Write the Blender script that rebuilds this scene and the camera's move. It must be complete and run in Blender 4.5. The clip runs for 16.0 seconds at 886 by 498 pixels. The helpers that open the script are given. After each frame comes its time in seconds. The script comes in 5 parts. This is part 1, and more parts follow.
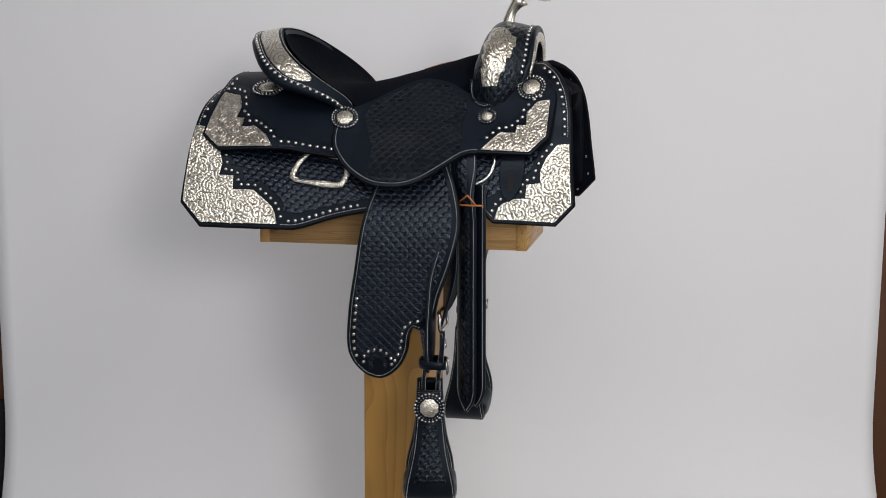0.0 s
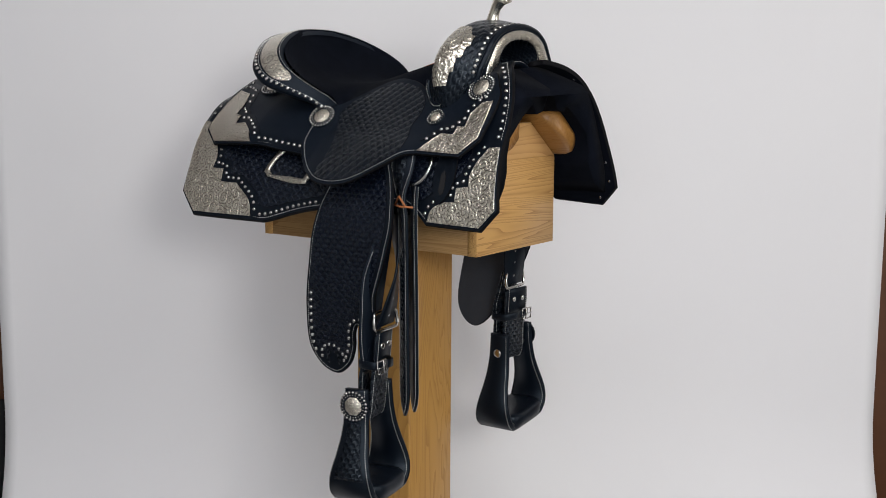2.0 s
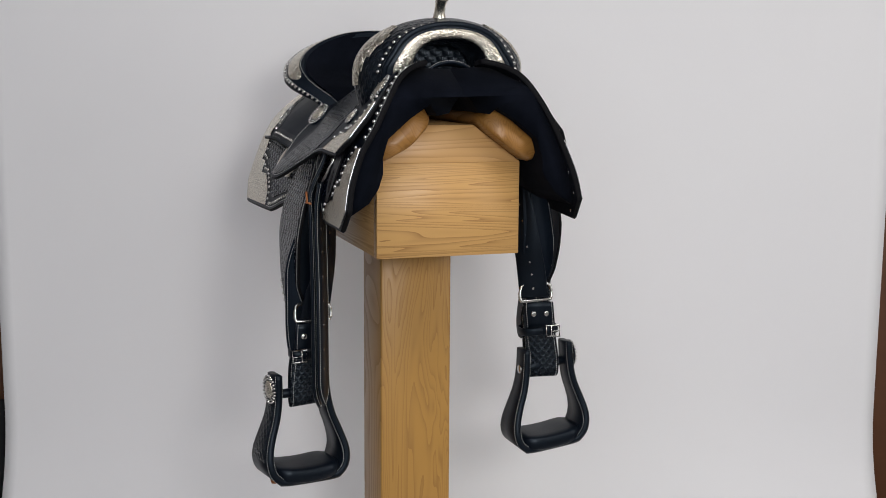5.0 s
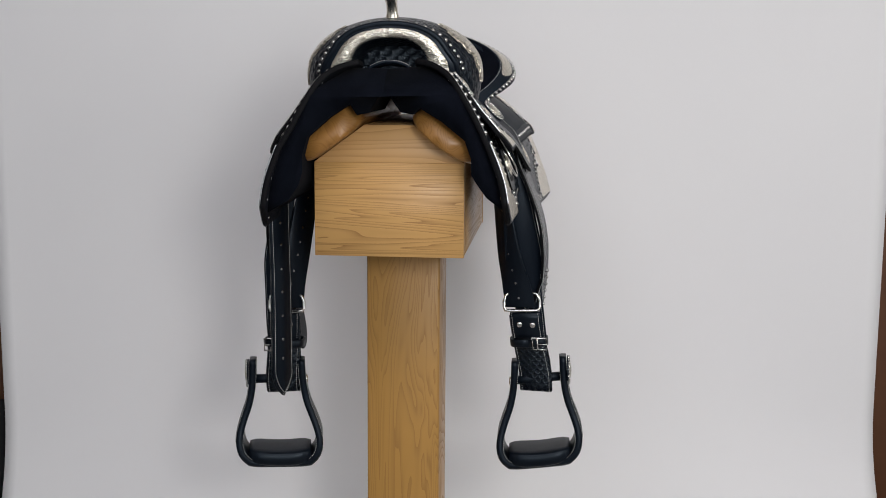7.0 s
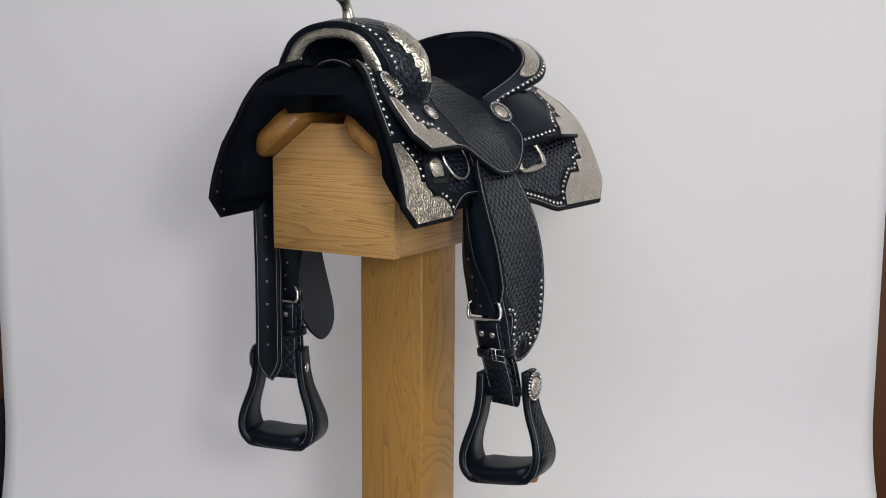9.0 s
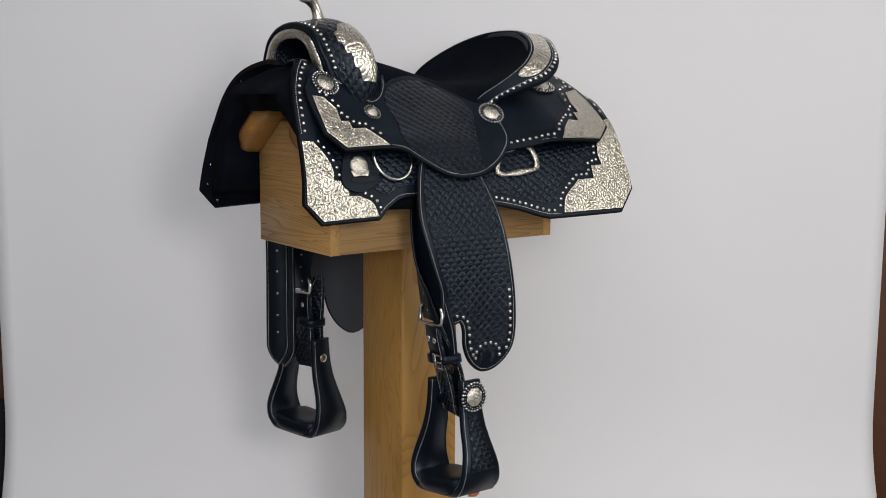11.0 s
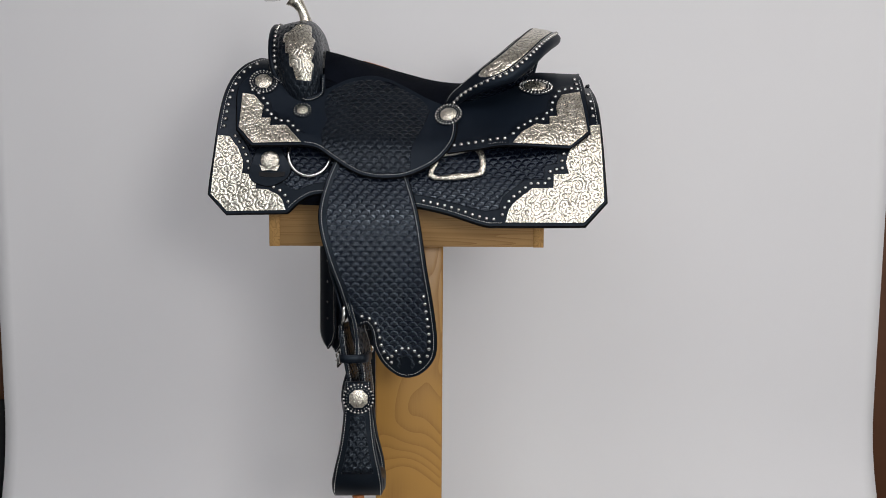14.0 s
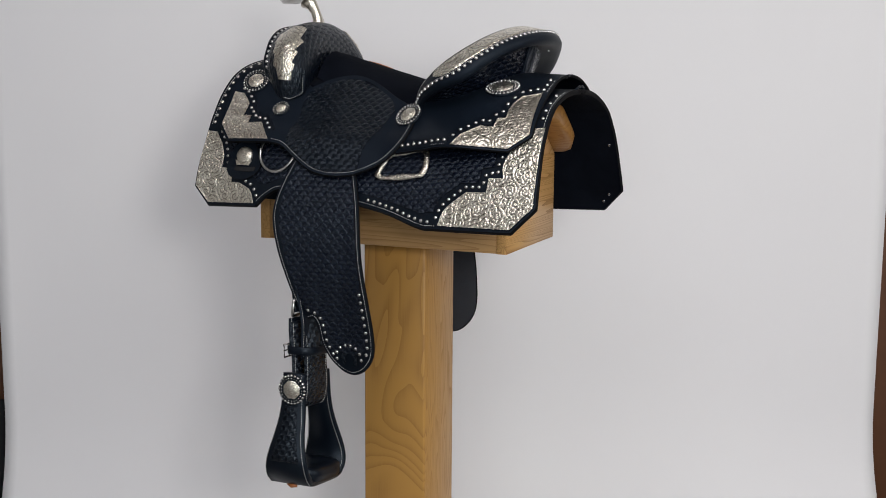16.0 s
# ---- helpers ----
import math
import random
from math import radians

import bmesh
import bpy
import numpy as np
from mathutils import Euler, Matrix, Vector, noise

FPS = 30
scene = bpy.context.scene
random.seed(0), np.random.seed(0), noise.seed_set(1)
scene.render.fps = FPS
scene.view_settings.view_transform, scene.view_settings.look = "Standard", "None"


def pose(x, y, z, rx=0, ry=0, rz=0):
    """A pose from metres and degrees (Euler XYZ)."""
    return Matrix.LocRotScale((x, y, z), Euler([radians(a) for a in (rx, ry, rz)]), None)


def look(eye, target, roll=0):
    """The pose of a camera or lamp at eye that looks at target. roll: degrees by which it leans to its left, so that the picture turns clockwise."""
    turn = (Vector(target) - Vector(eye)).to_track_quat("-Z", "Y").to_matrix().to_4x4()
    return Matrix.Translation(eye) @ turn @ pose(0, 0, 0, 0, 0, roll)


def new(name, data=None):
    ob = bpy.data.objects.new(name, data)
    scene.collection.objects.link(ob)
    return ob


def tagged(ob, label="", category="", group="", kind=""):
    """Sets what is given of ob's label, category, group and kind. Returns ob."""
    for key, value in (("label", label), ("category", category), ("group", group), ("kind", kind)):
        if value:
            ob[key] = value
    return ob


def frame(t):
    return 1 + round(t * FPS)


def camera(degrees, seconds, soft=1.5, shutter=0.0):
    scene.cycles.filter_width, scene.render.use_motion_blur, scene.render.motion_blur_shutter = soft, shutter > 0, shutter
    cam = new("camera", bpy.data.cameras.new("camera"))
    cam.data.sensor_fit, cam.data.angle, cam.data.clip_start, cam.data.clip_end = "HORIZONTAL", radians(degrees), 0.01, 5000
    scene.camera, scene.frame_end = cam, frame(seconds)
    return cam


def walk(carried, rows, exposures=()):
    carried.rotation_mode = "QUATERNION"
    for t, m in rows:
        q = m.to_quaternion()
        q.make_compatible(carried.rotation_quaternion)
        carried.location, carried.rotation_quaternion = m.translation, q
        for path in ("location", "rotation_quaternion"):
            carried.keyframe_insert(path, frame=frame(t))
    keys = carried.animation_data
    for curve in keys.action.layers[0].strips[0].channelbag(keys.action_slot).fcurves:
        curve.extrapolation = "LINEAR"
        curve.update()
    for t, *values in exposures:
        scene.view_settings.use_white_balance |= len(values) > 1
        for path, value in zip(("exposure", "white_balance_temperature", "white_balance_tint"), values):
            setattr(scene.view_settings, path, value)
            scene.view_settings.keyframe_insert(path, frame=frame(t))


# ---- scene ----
# ---------------------------------------------------------------- camera
cam = camera(40.22, 16.0, soft=0.8)
LIFT = 0.85                     # height of the working origin above the floor
EYE = pose(0, -2.31, 0.4405 + LIFT, 0, 0, -1.71) @ pose(0, 0, 0, 90 - 8.584) @ pose(0, 0, 0, 0, 0, 0.378)
walk(cam, [(0.0, EYE), (16.0, EYE)],
     exposures=[(0.0, 0.0), (1.0, 0.12), (2.0, 0.16), (3.5, 0.10), (4.2, 0.08), (7.0, 0.03), (9.0, 0.08), (11.5, 0.0), (12.5, -0.1), (13.5, -0.1), (14.5, 0.04), (15.5, 0.07), (16.0, 0.1)])

# ---------------------------------------------------------------- light
world = bpy.data.worlds.new("world")
scene.world = world
world.use_nodes = True
world.node_tree.nodes["Background"].inputs[0].default_value = (0.9, 0.95, 1.0, 1)
world.node_tree.nodes["Background"].inputs[1].default_value = 0.02


def area_lamp(name, place, target, sx, sy, watts, colour):
    data = bpy.data.lights.new(name, "AREA")
    data.shape, data.size, data.size_y, data.energy, data.color = "RECTANGLE", sx, sy, watts, colour
    ob = new(name, data)
    ob.matrix_world = look(place, target)
    return ob


# two added overhead fills; out of view and inferred: a softbox beside the camera, a window behind it and one in the
# east wall
area_lamp("ceiling_panel_light", (-0.55, -1.55, 2.66), (-0.55, -1.45, 0), 1.2, 0.9, 13, (0.97, 0.93, 1.0))
area_lamp("ceiling_panel_light", (0.95, -1.55, 2.66), (0.95, -1.45, 0), 1.2, 0.9, 15.5, (1.0, 0.97, 0.965))
area_lamp("softbox_light", (0.72, -3.1, 1.72), (0, 0, 1.2), 0.55, 0.55, 23, (1.0, 0.97, 0.95))
area_lamp("window_light", (0.1, -4.35, 1.7), (0, 0, 1.2), 3.4, 1.6, 38, (0.85, 0.93, 1.0))
area_lamp("window_light", (2.74, -0.9, 1.55), (0, -0.3, 1.2), 1.8, 1.4, 22, (1.0, 0.98, 0.96))


# ---------------------------------------------------------------- materials
class Nodes:
    """A short way to write node trees."""

    def __init__(self, name):
        self.mat = bpy.data.materials.new(name)
        self.mat.use_nodes = True
        self.tree = self.mat.node_tree
        self.shader = self.tree.nodes["Principled BSDF"]

    def add(self, kind, *links, **settings):
        n = self.tree.nodes.new(kind)
        for k, v in settings.items():
            setattr(n, k, v)
        for i, v in enumerate(links):
            self.put(n.inputs[i], v)
        return n

    def put(self, socket, v):
        if v is None:
            return
        if isinstance(v, bpy.types.NodeSocket):
            self.tree.links.new(v, socket)
        elif isinstance(v, bpy.types.Node):
            self.tree.links.new(v.outputs[0], socket)
        else:
            socket.default_value = v

    def math(self, op, a, b=None, c=None, clamp=False):
        n = self.add("ShaderNodeMath", a, b, c, operation=op)
        n.use_clamp = clamp
        return n.outputs[0]

    def noise(self, vector, scale, detail=4, rough=0.55, dist=0.0):
        n = self.add("ShaderNodeTexNoise")
        self.put(n.inputs["Vector"], vector)
        for key, v in (("Scale", scale), ("Detail", detail), ("Roughness", rough), ("Distortion", dist)):
            n.inputs[key].default_value = v
        return n.outputs[0]

    def ramp(self, fac, *stops):
        n = self.add("ShaderNodeValToRGB", fac)
        e = n.color_ramp.elements
        while len(e) < len(stops):
            e.new(0.5)
        for q, (p, c) in zip(e, stops):
            q.position, q.color = p, (*c, 1)
        return n.outputs[0]

    def mix(self, fac, a, b):
        n = self.add("ShaderNodeMix", data_type="RGBA")
        self.put(n.inputs[0], fac)
        for s, v in ((n.inputs[6], a), (n.inputs[7], b)):
            self.put(s, (*v, 1) if isinstance(v, tuple) else v)
        return n.outputs[2]

    def bump(self, height, strength, distance, under=None):
        n = self.add("ShaderNodeBump")
        n.inputs["Strength"].default_value = strength
        n.inputs["Distance"].default_value = distance
        self.put(n.inputs["Height"], height)
        if under:
            self.put(n.inputs["Normal"], under)
        return n.outputs[0]

    def set(self, **kw):
        names = dict(color="Base Color", rough="Roughness", metal="Metallic", normal="Normal", spec="Specular IOR Level",
                     spec_tint="Specular Tint", sheen="Sheen Weight", sheen_rough="Sheen Roughness", coat="Coat Weight", coat_rough="Coat Roughness")
        for k, v in kw.items():
            self.put(self.shader.inputs[names[k]], (*v, 1) if isinstance(v, tuple) else v)
        return self.mat


def coords(n, which="Object"):
    return n.add("ShaderNodeTexCoord").outputs[which]


def leather(name, base=0.004, rough=0.36, stamp=None, spec=0.24, deep=0.0028, blue=1.35):
    """Black saddle leather; stamp is the size of the tooled scales in metres, on the UV map."""
    n = Nodes(name)
    ob = coords(n)
    grain = n.noise(ob, 420, 3, 0.6)
    blotch = n.noise(ob, 14, 4, 0.6)
    bump = n.bump(grain, 0.12, 0.0006)
    r = n.math("MULTIPLY_ADD", blotch, 0.22, rough - 0.1)
    color = n.mix(blotch, (base * 0.5, base * 0.85, base * 1.15 * blue), (base * 0.95, base * 1.6, base * 2.1 * blue))
    if stamp:
        uv = n.add("ShaderNodeSeparateXYZ", coords(n, "UV"))
        u, v = n.math("DIVIDE", uv.outputs[0], stamp[0]), n.math("DIVIDE", uv.outputs[1], stamp[1])
        row = n.math("FLOOR", v)
        shift = n.math("MULTIPLY", n.math("MODULO", n.math("ABSOLUTE", row), 2.0), 0.5)
        fx = n.math("SUBTRACT", n.math("FRACT", n.math("ADD", u, shift)), 0.5)
        fy = n.math("FRACT", v)
        # a scale is a fan-veined dome with its round edge up; between two domes the foot of the next scale shows
        d = n.math("SQRT", n.math("ADD", n.math("MULTIPLY", n.math("MULTIPLY", fx, fx), 3.2), n.math("MULTIPLY", fy, fy)))
        inside = n.math("LESS_THAN", d, 0.92)
        dome = n.math("SUBTRACT", 1.0, n.math("POWER", n.math("DIVIDE", d, 0.97, clamp=True), 3.5))
        fan = n.math("ARCTAN2", fx, n.math("ADD", fy, 0.25))
        veins = n.math("MULTIPLY", n.math("SINE", n.math("MULTIPLY", fan, 22.0)), 0.05)
        gx, gy = n.math("SUBTRACT", 0.5, n.math("ABSOLUTE", fx)), n.math("SUBTRACT", 1.0, fy)
        foot = n.math("ADD", n.math("MULTIPLY", gx, 0.9), n.math("MULTIPLY", gy, -0.45))
        h = n.math("ADD", n.math("MULTIPLY", n.math("ADD", n.math("MULTIPLY_ADD", dome, 0.65, 0.3), veins), inside),
                   n.math("MULTIPLY", foot, n.math("SUBTRACT", 1.0, inside)))
        bump = n.bump(h, 1.0, deep, bump)
        r = n.math("ADD", r, n.math("MULTIPLY", n.math("SUBTRACT", 1.0, h), 0.08))
    return n.set(color=color, rough=r, normal=bump, spec=spec, spec_tint=(0.76, 0.88, 1.0))


def silver(name, scroll=60.0, tint=(0.82, 0.765, 0.66), depth=0.0018):
    """Engraved bright silver: curled scrolls cut into the plate; the cuts' shade and tarnish are dark in the colour."""
    n = Nodes(name)
    uv = coords(n, "UV")
    warp = n.add("ShaderNodeTexNoise")
    n.put(warp.inputs["Vector"], uv)
    warp.inputs["Scale"].default_value, warp.inputs["Detail"].default_value = scroll * 1.3, 1.0
    moved = n.add("ShaderNodeVectorMath", operation="MULTIPLY_ADD")
    n.put(moved.inputs[0], warp.outputs["Color"])
    moved.inputs[1].default_value = (0.007, 0.007, 0.0)
    n.put(moved.inputs[2], uv)
    vor = n.add("ShaderNodeTexVoronoi", feature="F1")
    n.put(vor.inputs["Vector"], moved.outputs[0])
    vor.inputs["Scale"].default_value = scroll
    vor.voronoi_dimensions = "2D"
    # each cell is a curl: the cut winds outwards with the angle round the cell's centre
    away = n.add("ShaderNodeVectorMath", moved.outputs[0], vor.outputs["Position"], operation="SUBTRACT")
    sep = n.add("ShaderNodeSeparateXYZ", away.outputs[0])
    turn = n.math("ARCTAN2", sep.outputs[1], sep.outputs[0])
    far = vor.outputs["Distance"]
    curl = n.math("SINE", n.math("ADD", n.math("MULTIPLY", far, 21.0), turn))
    leaf = n.math("SINE", n.math("ADD", n.math("MULTIPLY", turn, 7.0), n.math("MULTIPLY", far, 11.0)))
    leaf = n.math("MULTIPLY", leaf, n.math("MULTIPLY", far, 1.6, clamp=True))
    fine = n.noise(uv, scroll * 12, 3, 0.6)
    relief = n.noise(uv, scroll * 2.3, 1.0, 0.5, 0.8)
    # thin cuts between broad, softly rounded lands
    groove = n.math("POWER", n.math("MULTIPLY_ADD", curl, 0.5, 0.5), 0.35)
    vein = n.math("POWER", n.math("MULTIPLY_ADD", leaf, 0.5, 0.5), 0.35)
    cut = n.math("MULTIPLY_ADD", groove, 0.5, n.math("MULTIPLY_ADD", vein, 0.24, n.math("MULTIPLY_ADD", fine, 0.08, n.math("MULTIPLY", relief, 1.7))))
    # relief shade painted into the colour along the cuts, together with tarnish
    tarnish_and_shade = n.ramp(n.math("MULTIPLY_ADD", groove, 0.7, n.math("MULTIPLY", vein, 0.3)), (0.3, tuple(c * 0.46 for c in tint)), (0.74, tint))
    return n.set(color=tarnish_and_shade, metal=1.0, rough=n.math("MULTIPLY_ADD", fine, 0.2, 0.17), normal=n.bump(cut, 0.9, depth))


def plain(name, color, rough=0.5, metal=0.0, grain=300, amount=0.25, bump=0.1, spec=0.5):
    n = Nodes(name)
    ob = coords(n)
    g, b = n.noise(ob, grain, 4), n.noise(ob, grain * 0.06, 3)
    f = n.math("MULTIPLY_ADD", g, 0.5, n.math("MULTIPLY", b, 0.5))
    lo, hi = tuple(c * (1 - amount) for c in color), tuple(min(1, c * (1 + amount)) for c in color)
    return n.set(color=n.mix(f, lo, hi), rough=n.math("MULTIPLY_ADD", g, 0.2, rough - 0.1), metal=metal, spec=spec, normal=n.bump(g, bump, 0.0006))


def oak(name, along, light=(0.56, 0.29, 0.07), dark=(0.2, 0.083, 0.02), tight=34.0, wide=None):
    """Varnished oak with its grain along one axis: cathedral rings, dark pores and colour drift."""
    n = Nodes(name)
    ob = coords(n)
    stretch = [tight, tight, tight]
    stretch["xyz".index(along)] = 2.6
    if wide:                    # a flat-sawn face: slow, wandering figure across one axis
        stretch["xyz".index(wide)], stretch["xyz".index(along)] = 11.0, 5.0
    pore = [520.0, 520.0, 520.0]
    pore["xyz".index(along)] = 9.0
    a = n.add("ShaderNodeVectorMath", ob, tuple(stretch), operation="MULTIPLY").outputs[0]
    b = n.add("ShaderNodeVectorMath", ob, tuple(pore), operation="MULTIPLY").outputs[0]
    rings = n.noise(a, 0.32, 2.5, 0.45, 0.7)
    band = n.math("FRACT", n.math("MULTIPLY", rings, 24.0))
    pores = n.noise(b, 1.0, 3, 0.7)
    drift = n.noise(ob, 5.0, 3)
    grain = n.math("MULTIPLY", n.math("POWER", band, 3.0), n.math("MULTIPLY_ADD", pores, 1.5, 0.15))
    col = n.mix(n.math("MULTIPLY", grain, 1.0, clamp=True), light, dark)
    col = n.mix(n.math("MULTIPLY_ADD", drift, 0.8, -0.2, clamp=True), col, tuple(c * 0.78 for c in light))
    h = n.math("SUBTRACT", 1.0, n.math("MULTIPLY", grain, 0.6))
    return n.set(color=col, rough=n.math("MULTIPLY_ADD", grain, 0.2, 0.36), normal=n.bump(h, 0.25, 0.0008), spec=0.4)


def suede(name):
    n = Nodes(name)
    ob = coords(n)
    nap, stroke = n.noise(ob, 900, 3, 0.7), n.noise(ob, 16, 5, 0.65, 0.6)
    col = n.mix(stroke, (0.0006, 0.0009, 0.0018), (0.0072, 0.0092, 0.0155))
    return n.set(color=col, rough=0.95, spec=0.04, sheen=0.008, sheen_rough=0.4, normal=n.bump(nap, 0.5, 0.001))


def paper(name):
    n = Nodes(name)
    ob = coords(n)
    fine, wide = n.noise(ob, 260, 4, 0.6), n.noise(ob, 1.4, 3)
    col = n.mix(wide, (0.777, 0.765, 0.78), (0.826, 0.818, 0.82))
    return n.set(color=col, rough=0.82, spec=0.25, normal=n.bump(fine, 0.05, 0.0006))


LEATHER = leather("black_leather")
LEATHER_DULL = leather("matte_black_leather", 0.0055, 0.48, spec=0.22)
STAMPED = leather("stamped_black_leather", 0.0032, 0.21, stamp=(0.0165, 0.0086), spec=0.46, deep=0.0025, blue=1.8)
STAMPED_WORN = leather("worn_stamped_leather", 0.0036, 0.26, stamp=(0.0165, 0.0086), spec=0.38, deep=0.0021, blue=1.35)
STAMPED_SMALL = leather("fine_stamped_leather", 0.0035, 0.25, stamp=(0.012, 0.0085), spec=0.4)
FLESH = plain("dark_flesh_side_leather", (0.038, 0.042, 0.052), 0.6, 0.0, 260, 0.4, 0.2, 0.3)
SUEDE = suede("black_suede")
EDGE = plain("black_edge_paint", (0.003, 0.003, 0.004), 0.7, 0.0, 300, 0.3, 0.1, 0.12)
SILVER = silver("engraved_silver", 50.0)
SILVER_FINE = silver("fine_engraved_silver", 90.0, depth=0.0009)
STEEL = plain("polished_steel", (0.62, 0.61, 0.59), 0.2, 1.0, 200, 0.1, 0.05)
STUD = plain("bright_stud_metal", (0.55, 0.545, 0.53), 0.14, 1.0, 200, 0.1, 0.03)
BEAD = plain("dark_bead_metal", (0.32, 0.32, 0.33), 0.25, 1.0, 200, 0.2, 0.05)
THREAD = plain("white_thread", (0.6, 0.6, 0.58), 0.8, 0.0, 900, 0.3, 0.2)
RAWHIDE = plain("tan_rawhide", (0.36, 0.12, 0.035), 0.5, 0.0, 400, 0.3, 0.2)
OAK_X, OAK_Z, OAK_Y = oak("oak_along", "x", (0.48, 0.285, 0.118), (0.28, 0.14, 0.048), 75.0), oak("oak_upright", "z", (0.45, 0.24, 0.06), (0.31, 0.152, 0.038), 38.0, "x"), oak("oak_end", "y", (0.60, 0.345, 0.122), (0.30, 0.145, 0.045), 62.0)
OAK_CAP = oak("oak_end_cap", "y", (0.60, 0.345, 0.135), (0.42, 0.215, 0.075), 20.0)
PAD = oak("oak_pad", "x", (0.31, 0.148, 0.037), (0.21, 0.09, 0.02))
PAPER = paper("white_paper")
WALL = plain("painted_wall", (0.7, 0.69, 0.67), 0.8, 0, 60, 0.05, 0.1)
BROWN = plain("brown_wood_trim", (0.12, 0.045, 0.018), 0.5, 0, 40, 0.4, 0.1)
DARK = plain("black_cloth", (0.006, 0.006, 0.007), 0.9, 0, 100, 0.3, 0.1)
CARPET = plain("grey_floor", (0.3, 0.29, 0.28), 0.9, 0, 220, 0.3, 0.3)


# ---------------------------------------------------------------- mesh helpers
def part(name, bm, material, parent=None, label="", smooth=True):
    """Links a bmesh as one mesh object, under a thing or a part."""
    me = bpy.data.meshes.new(name)
    for f in bm.faces:
        f.smooth = smooth
    bm.to_mesh(me)
    bm.free()
    for m in material if isinstance(material, (list, tuple)) else (material,):
        me.materials.append(m)
    ob = new(name, me)
    if parent:
        ob.parent = parent
    if label:
        ob["label"] = label
    return ob


def bevel(ob, width, segments=2, angle=40):
    m = ob.modifiers.new("bevel", "BEVEL")
    m.width, m.segments, m.limit_method, m.angle_limit = width, segments, "ANGLE", radians(angle)
    return ob


def box(bm, x0, x1, y0, y1, z0, z1, mat=0):
    v = [bm.verts.new((x, y, z)) for x in (x0, x1) for y in (y0, y1) for z in (z0, z1)]
    for a in ((0, 1, 3, 2), (4, 6, 7, 5), (0, 4, 5, 1), (2, 3, 7, 6), (0, 2, 6, 4), (1, 5, 7, 3)):
        bm.faces.new([v[i] for i in a]).material_index = mat
    return v


def smooth_line(pts, step=0.006, closed=False):
    """A Catmull-Rom curve through control points; a point with a trailing 1 stays a sharp corner."""
    n = len(pts)
    out = []
    for i in range(n if closed else n - 1):
        g = lambda k: pts[k % n] if closed else pts[min(max(k, 0), n - 1)]
        dim = 2 if len(pts[0]) < 4 and not isinstance(pts[0], Vector) else 3
        p0, p1, p2, p3 = (np.array(g(k)[:dim], float) for k in (i - 1, i, i + 1, i + 2))
        sharp = lambda q: dim == 2 and len(q) > 2 and q[2]
        if sharp(g(i)):
            p0 = p1 - (p2 - p1)
        if sharp(g(i + 1)):
            p3 = p2 + (p2 - p1)
        k = max(1, int(np.linalg.norm(p2 - p1) / step))
        for j in range(k):
            t = j / k
            out.append(0.5 * (2 * p1 + (p2 - p0) * t + (2 * p0 - 5 * p1 + 4 * p2 - p3) * t * t + (3 * p1 - p0 - 3 * p2 + p3) * t ** 3))
    if not closed:
        out.append(np.array(pts[-1][:dim], float))
    return out


def along(pts, step, start=0.0):
    """Points at even steps along a polyline."""
    pts = [np.array(p, float) for p in pts]
    out, left = [], start
    for a, b in zip(pts, pts[1:]):
        d = np.linalg.norm(b - a)
        while left <= d and d > 0:
            out.append(a + (b - a) * left / d)
            left += step
        left -= d
    return out


def tube(bm, pts, r, sides=8, closed=False, flat=1.0, mat=0):
    """A round or flattened bar along 3D points."""
    pts = [Vector(p) for p in pts]
    n = len(pts)
    rings = []
    up = Vector((0.13, 0.31, 0.94)).normalized()
    for i, p in enumerate(pts):
        a, b = (pts[(i - 1) % n], pts[(i + 1) % n]) if closed else (pts[max(i - 1, 0)], pts[min(i + 1, n - 1)])
        t = (b - a).normalized()
        u = t.cross(up)
        u = u.normalized() if u.length > 0.05 else t.cross(Vector((1, 0, 0))).normalized()
        w = u.cross(t)
        rad = r[i] if isinstance(r, (list, tuple)) else r
        rings.append([bm.verts.new(p + u * math.cos(2 * math.pi * k / sides) * rad + w * math.sin(2 * math.pi * k / sides) * rad * flat) for k in range(sides)])
    for i in range(n if closed else n - 1):
        a, b = rings[i], rings[(i + 1) % n]
        for k in range(sides):
            bm.faces.new((a[k], a[(k + 1) % sides], b[(k + 1) % sides], b[k])).material_index = mat
    if not closed:
        bm.faces.new(rings[0][::-1]).material_index = mat
        bm.faces.new(rings[-1]).material_index = mat


def loft(bm, rows, mat=0, close_u=False, uvs=None):
    """Quads between rows of 3D points of equal count."""
    vs = [[bm.verts.new(p) for p in row] for row in rows]
    layer = bm.loops.layers.uv.verify()
    m = len(vs[0])
    for i in range(len(vs) - 1):
        for k in range(m if close_u else m - 1):
            q = ((i, k), (i, (k + 1) % m), (i + 1, (k + 1) % m), (i + 1, k))
            f = bm.faces.new([vs[a][b] for a, b in q])
            f.material_index = mat
            if uvs:
                for l, (a, b) in zip(f.loops, q):
                    l[layer].uv = uvs[a][b]
    return vs


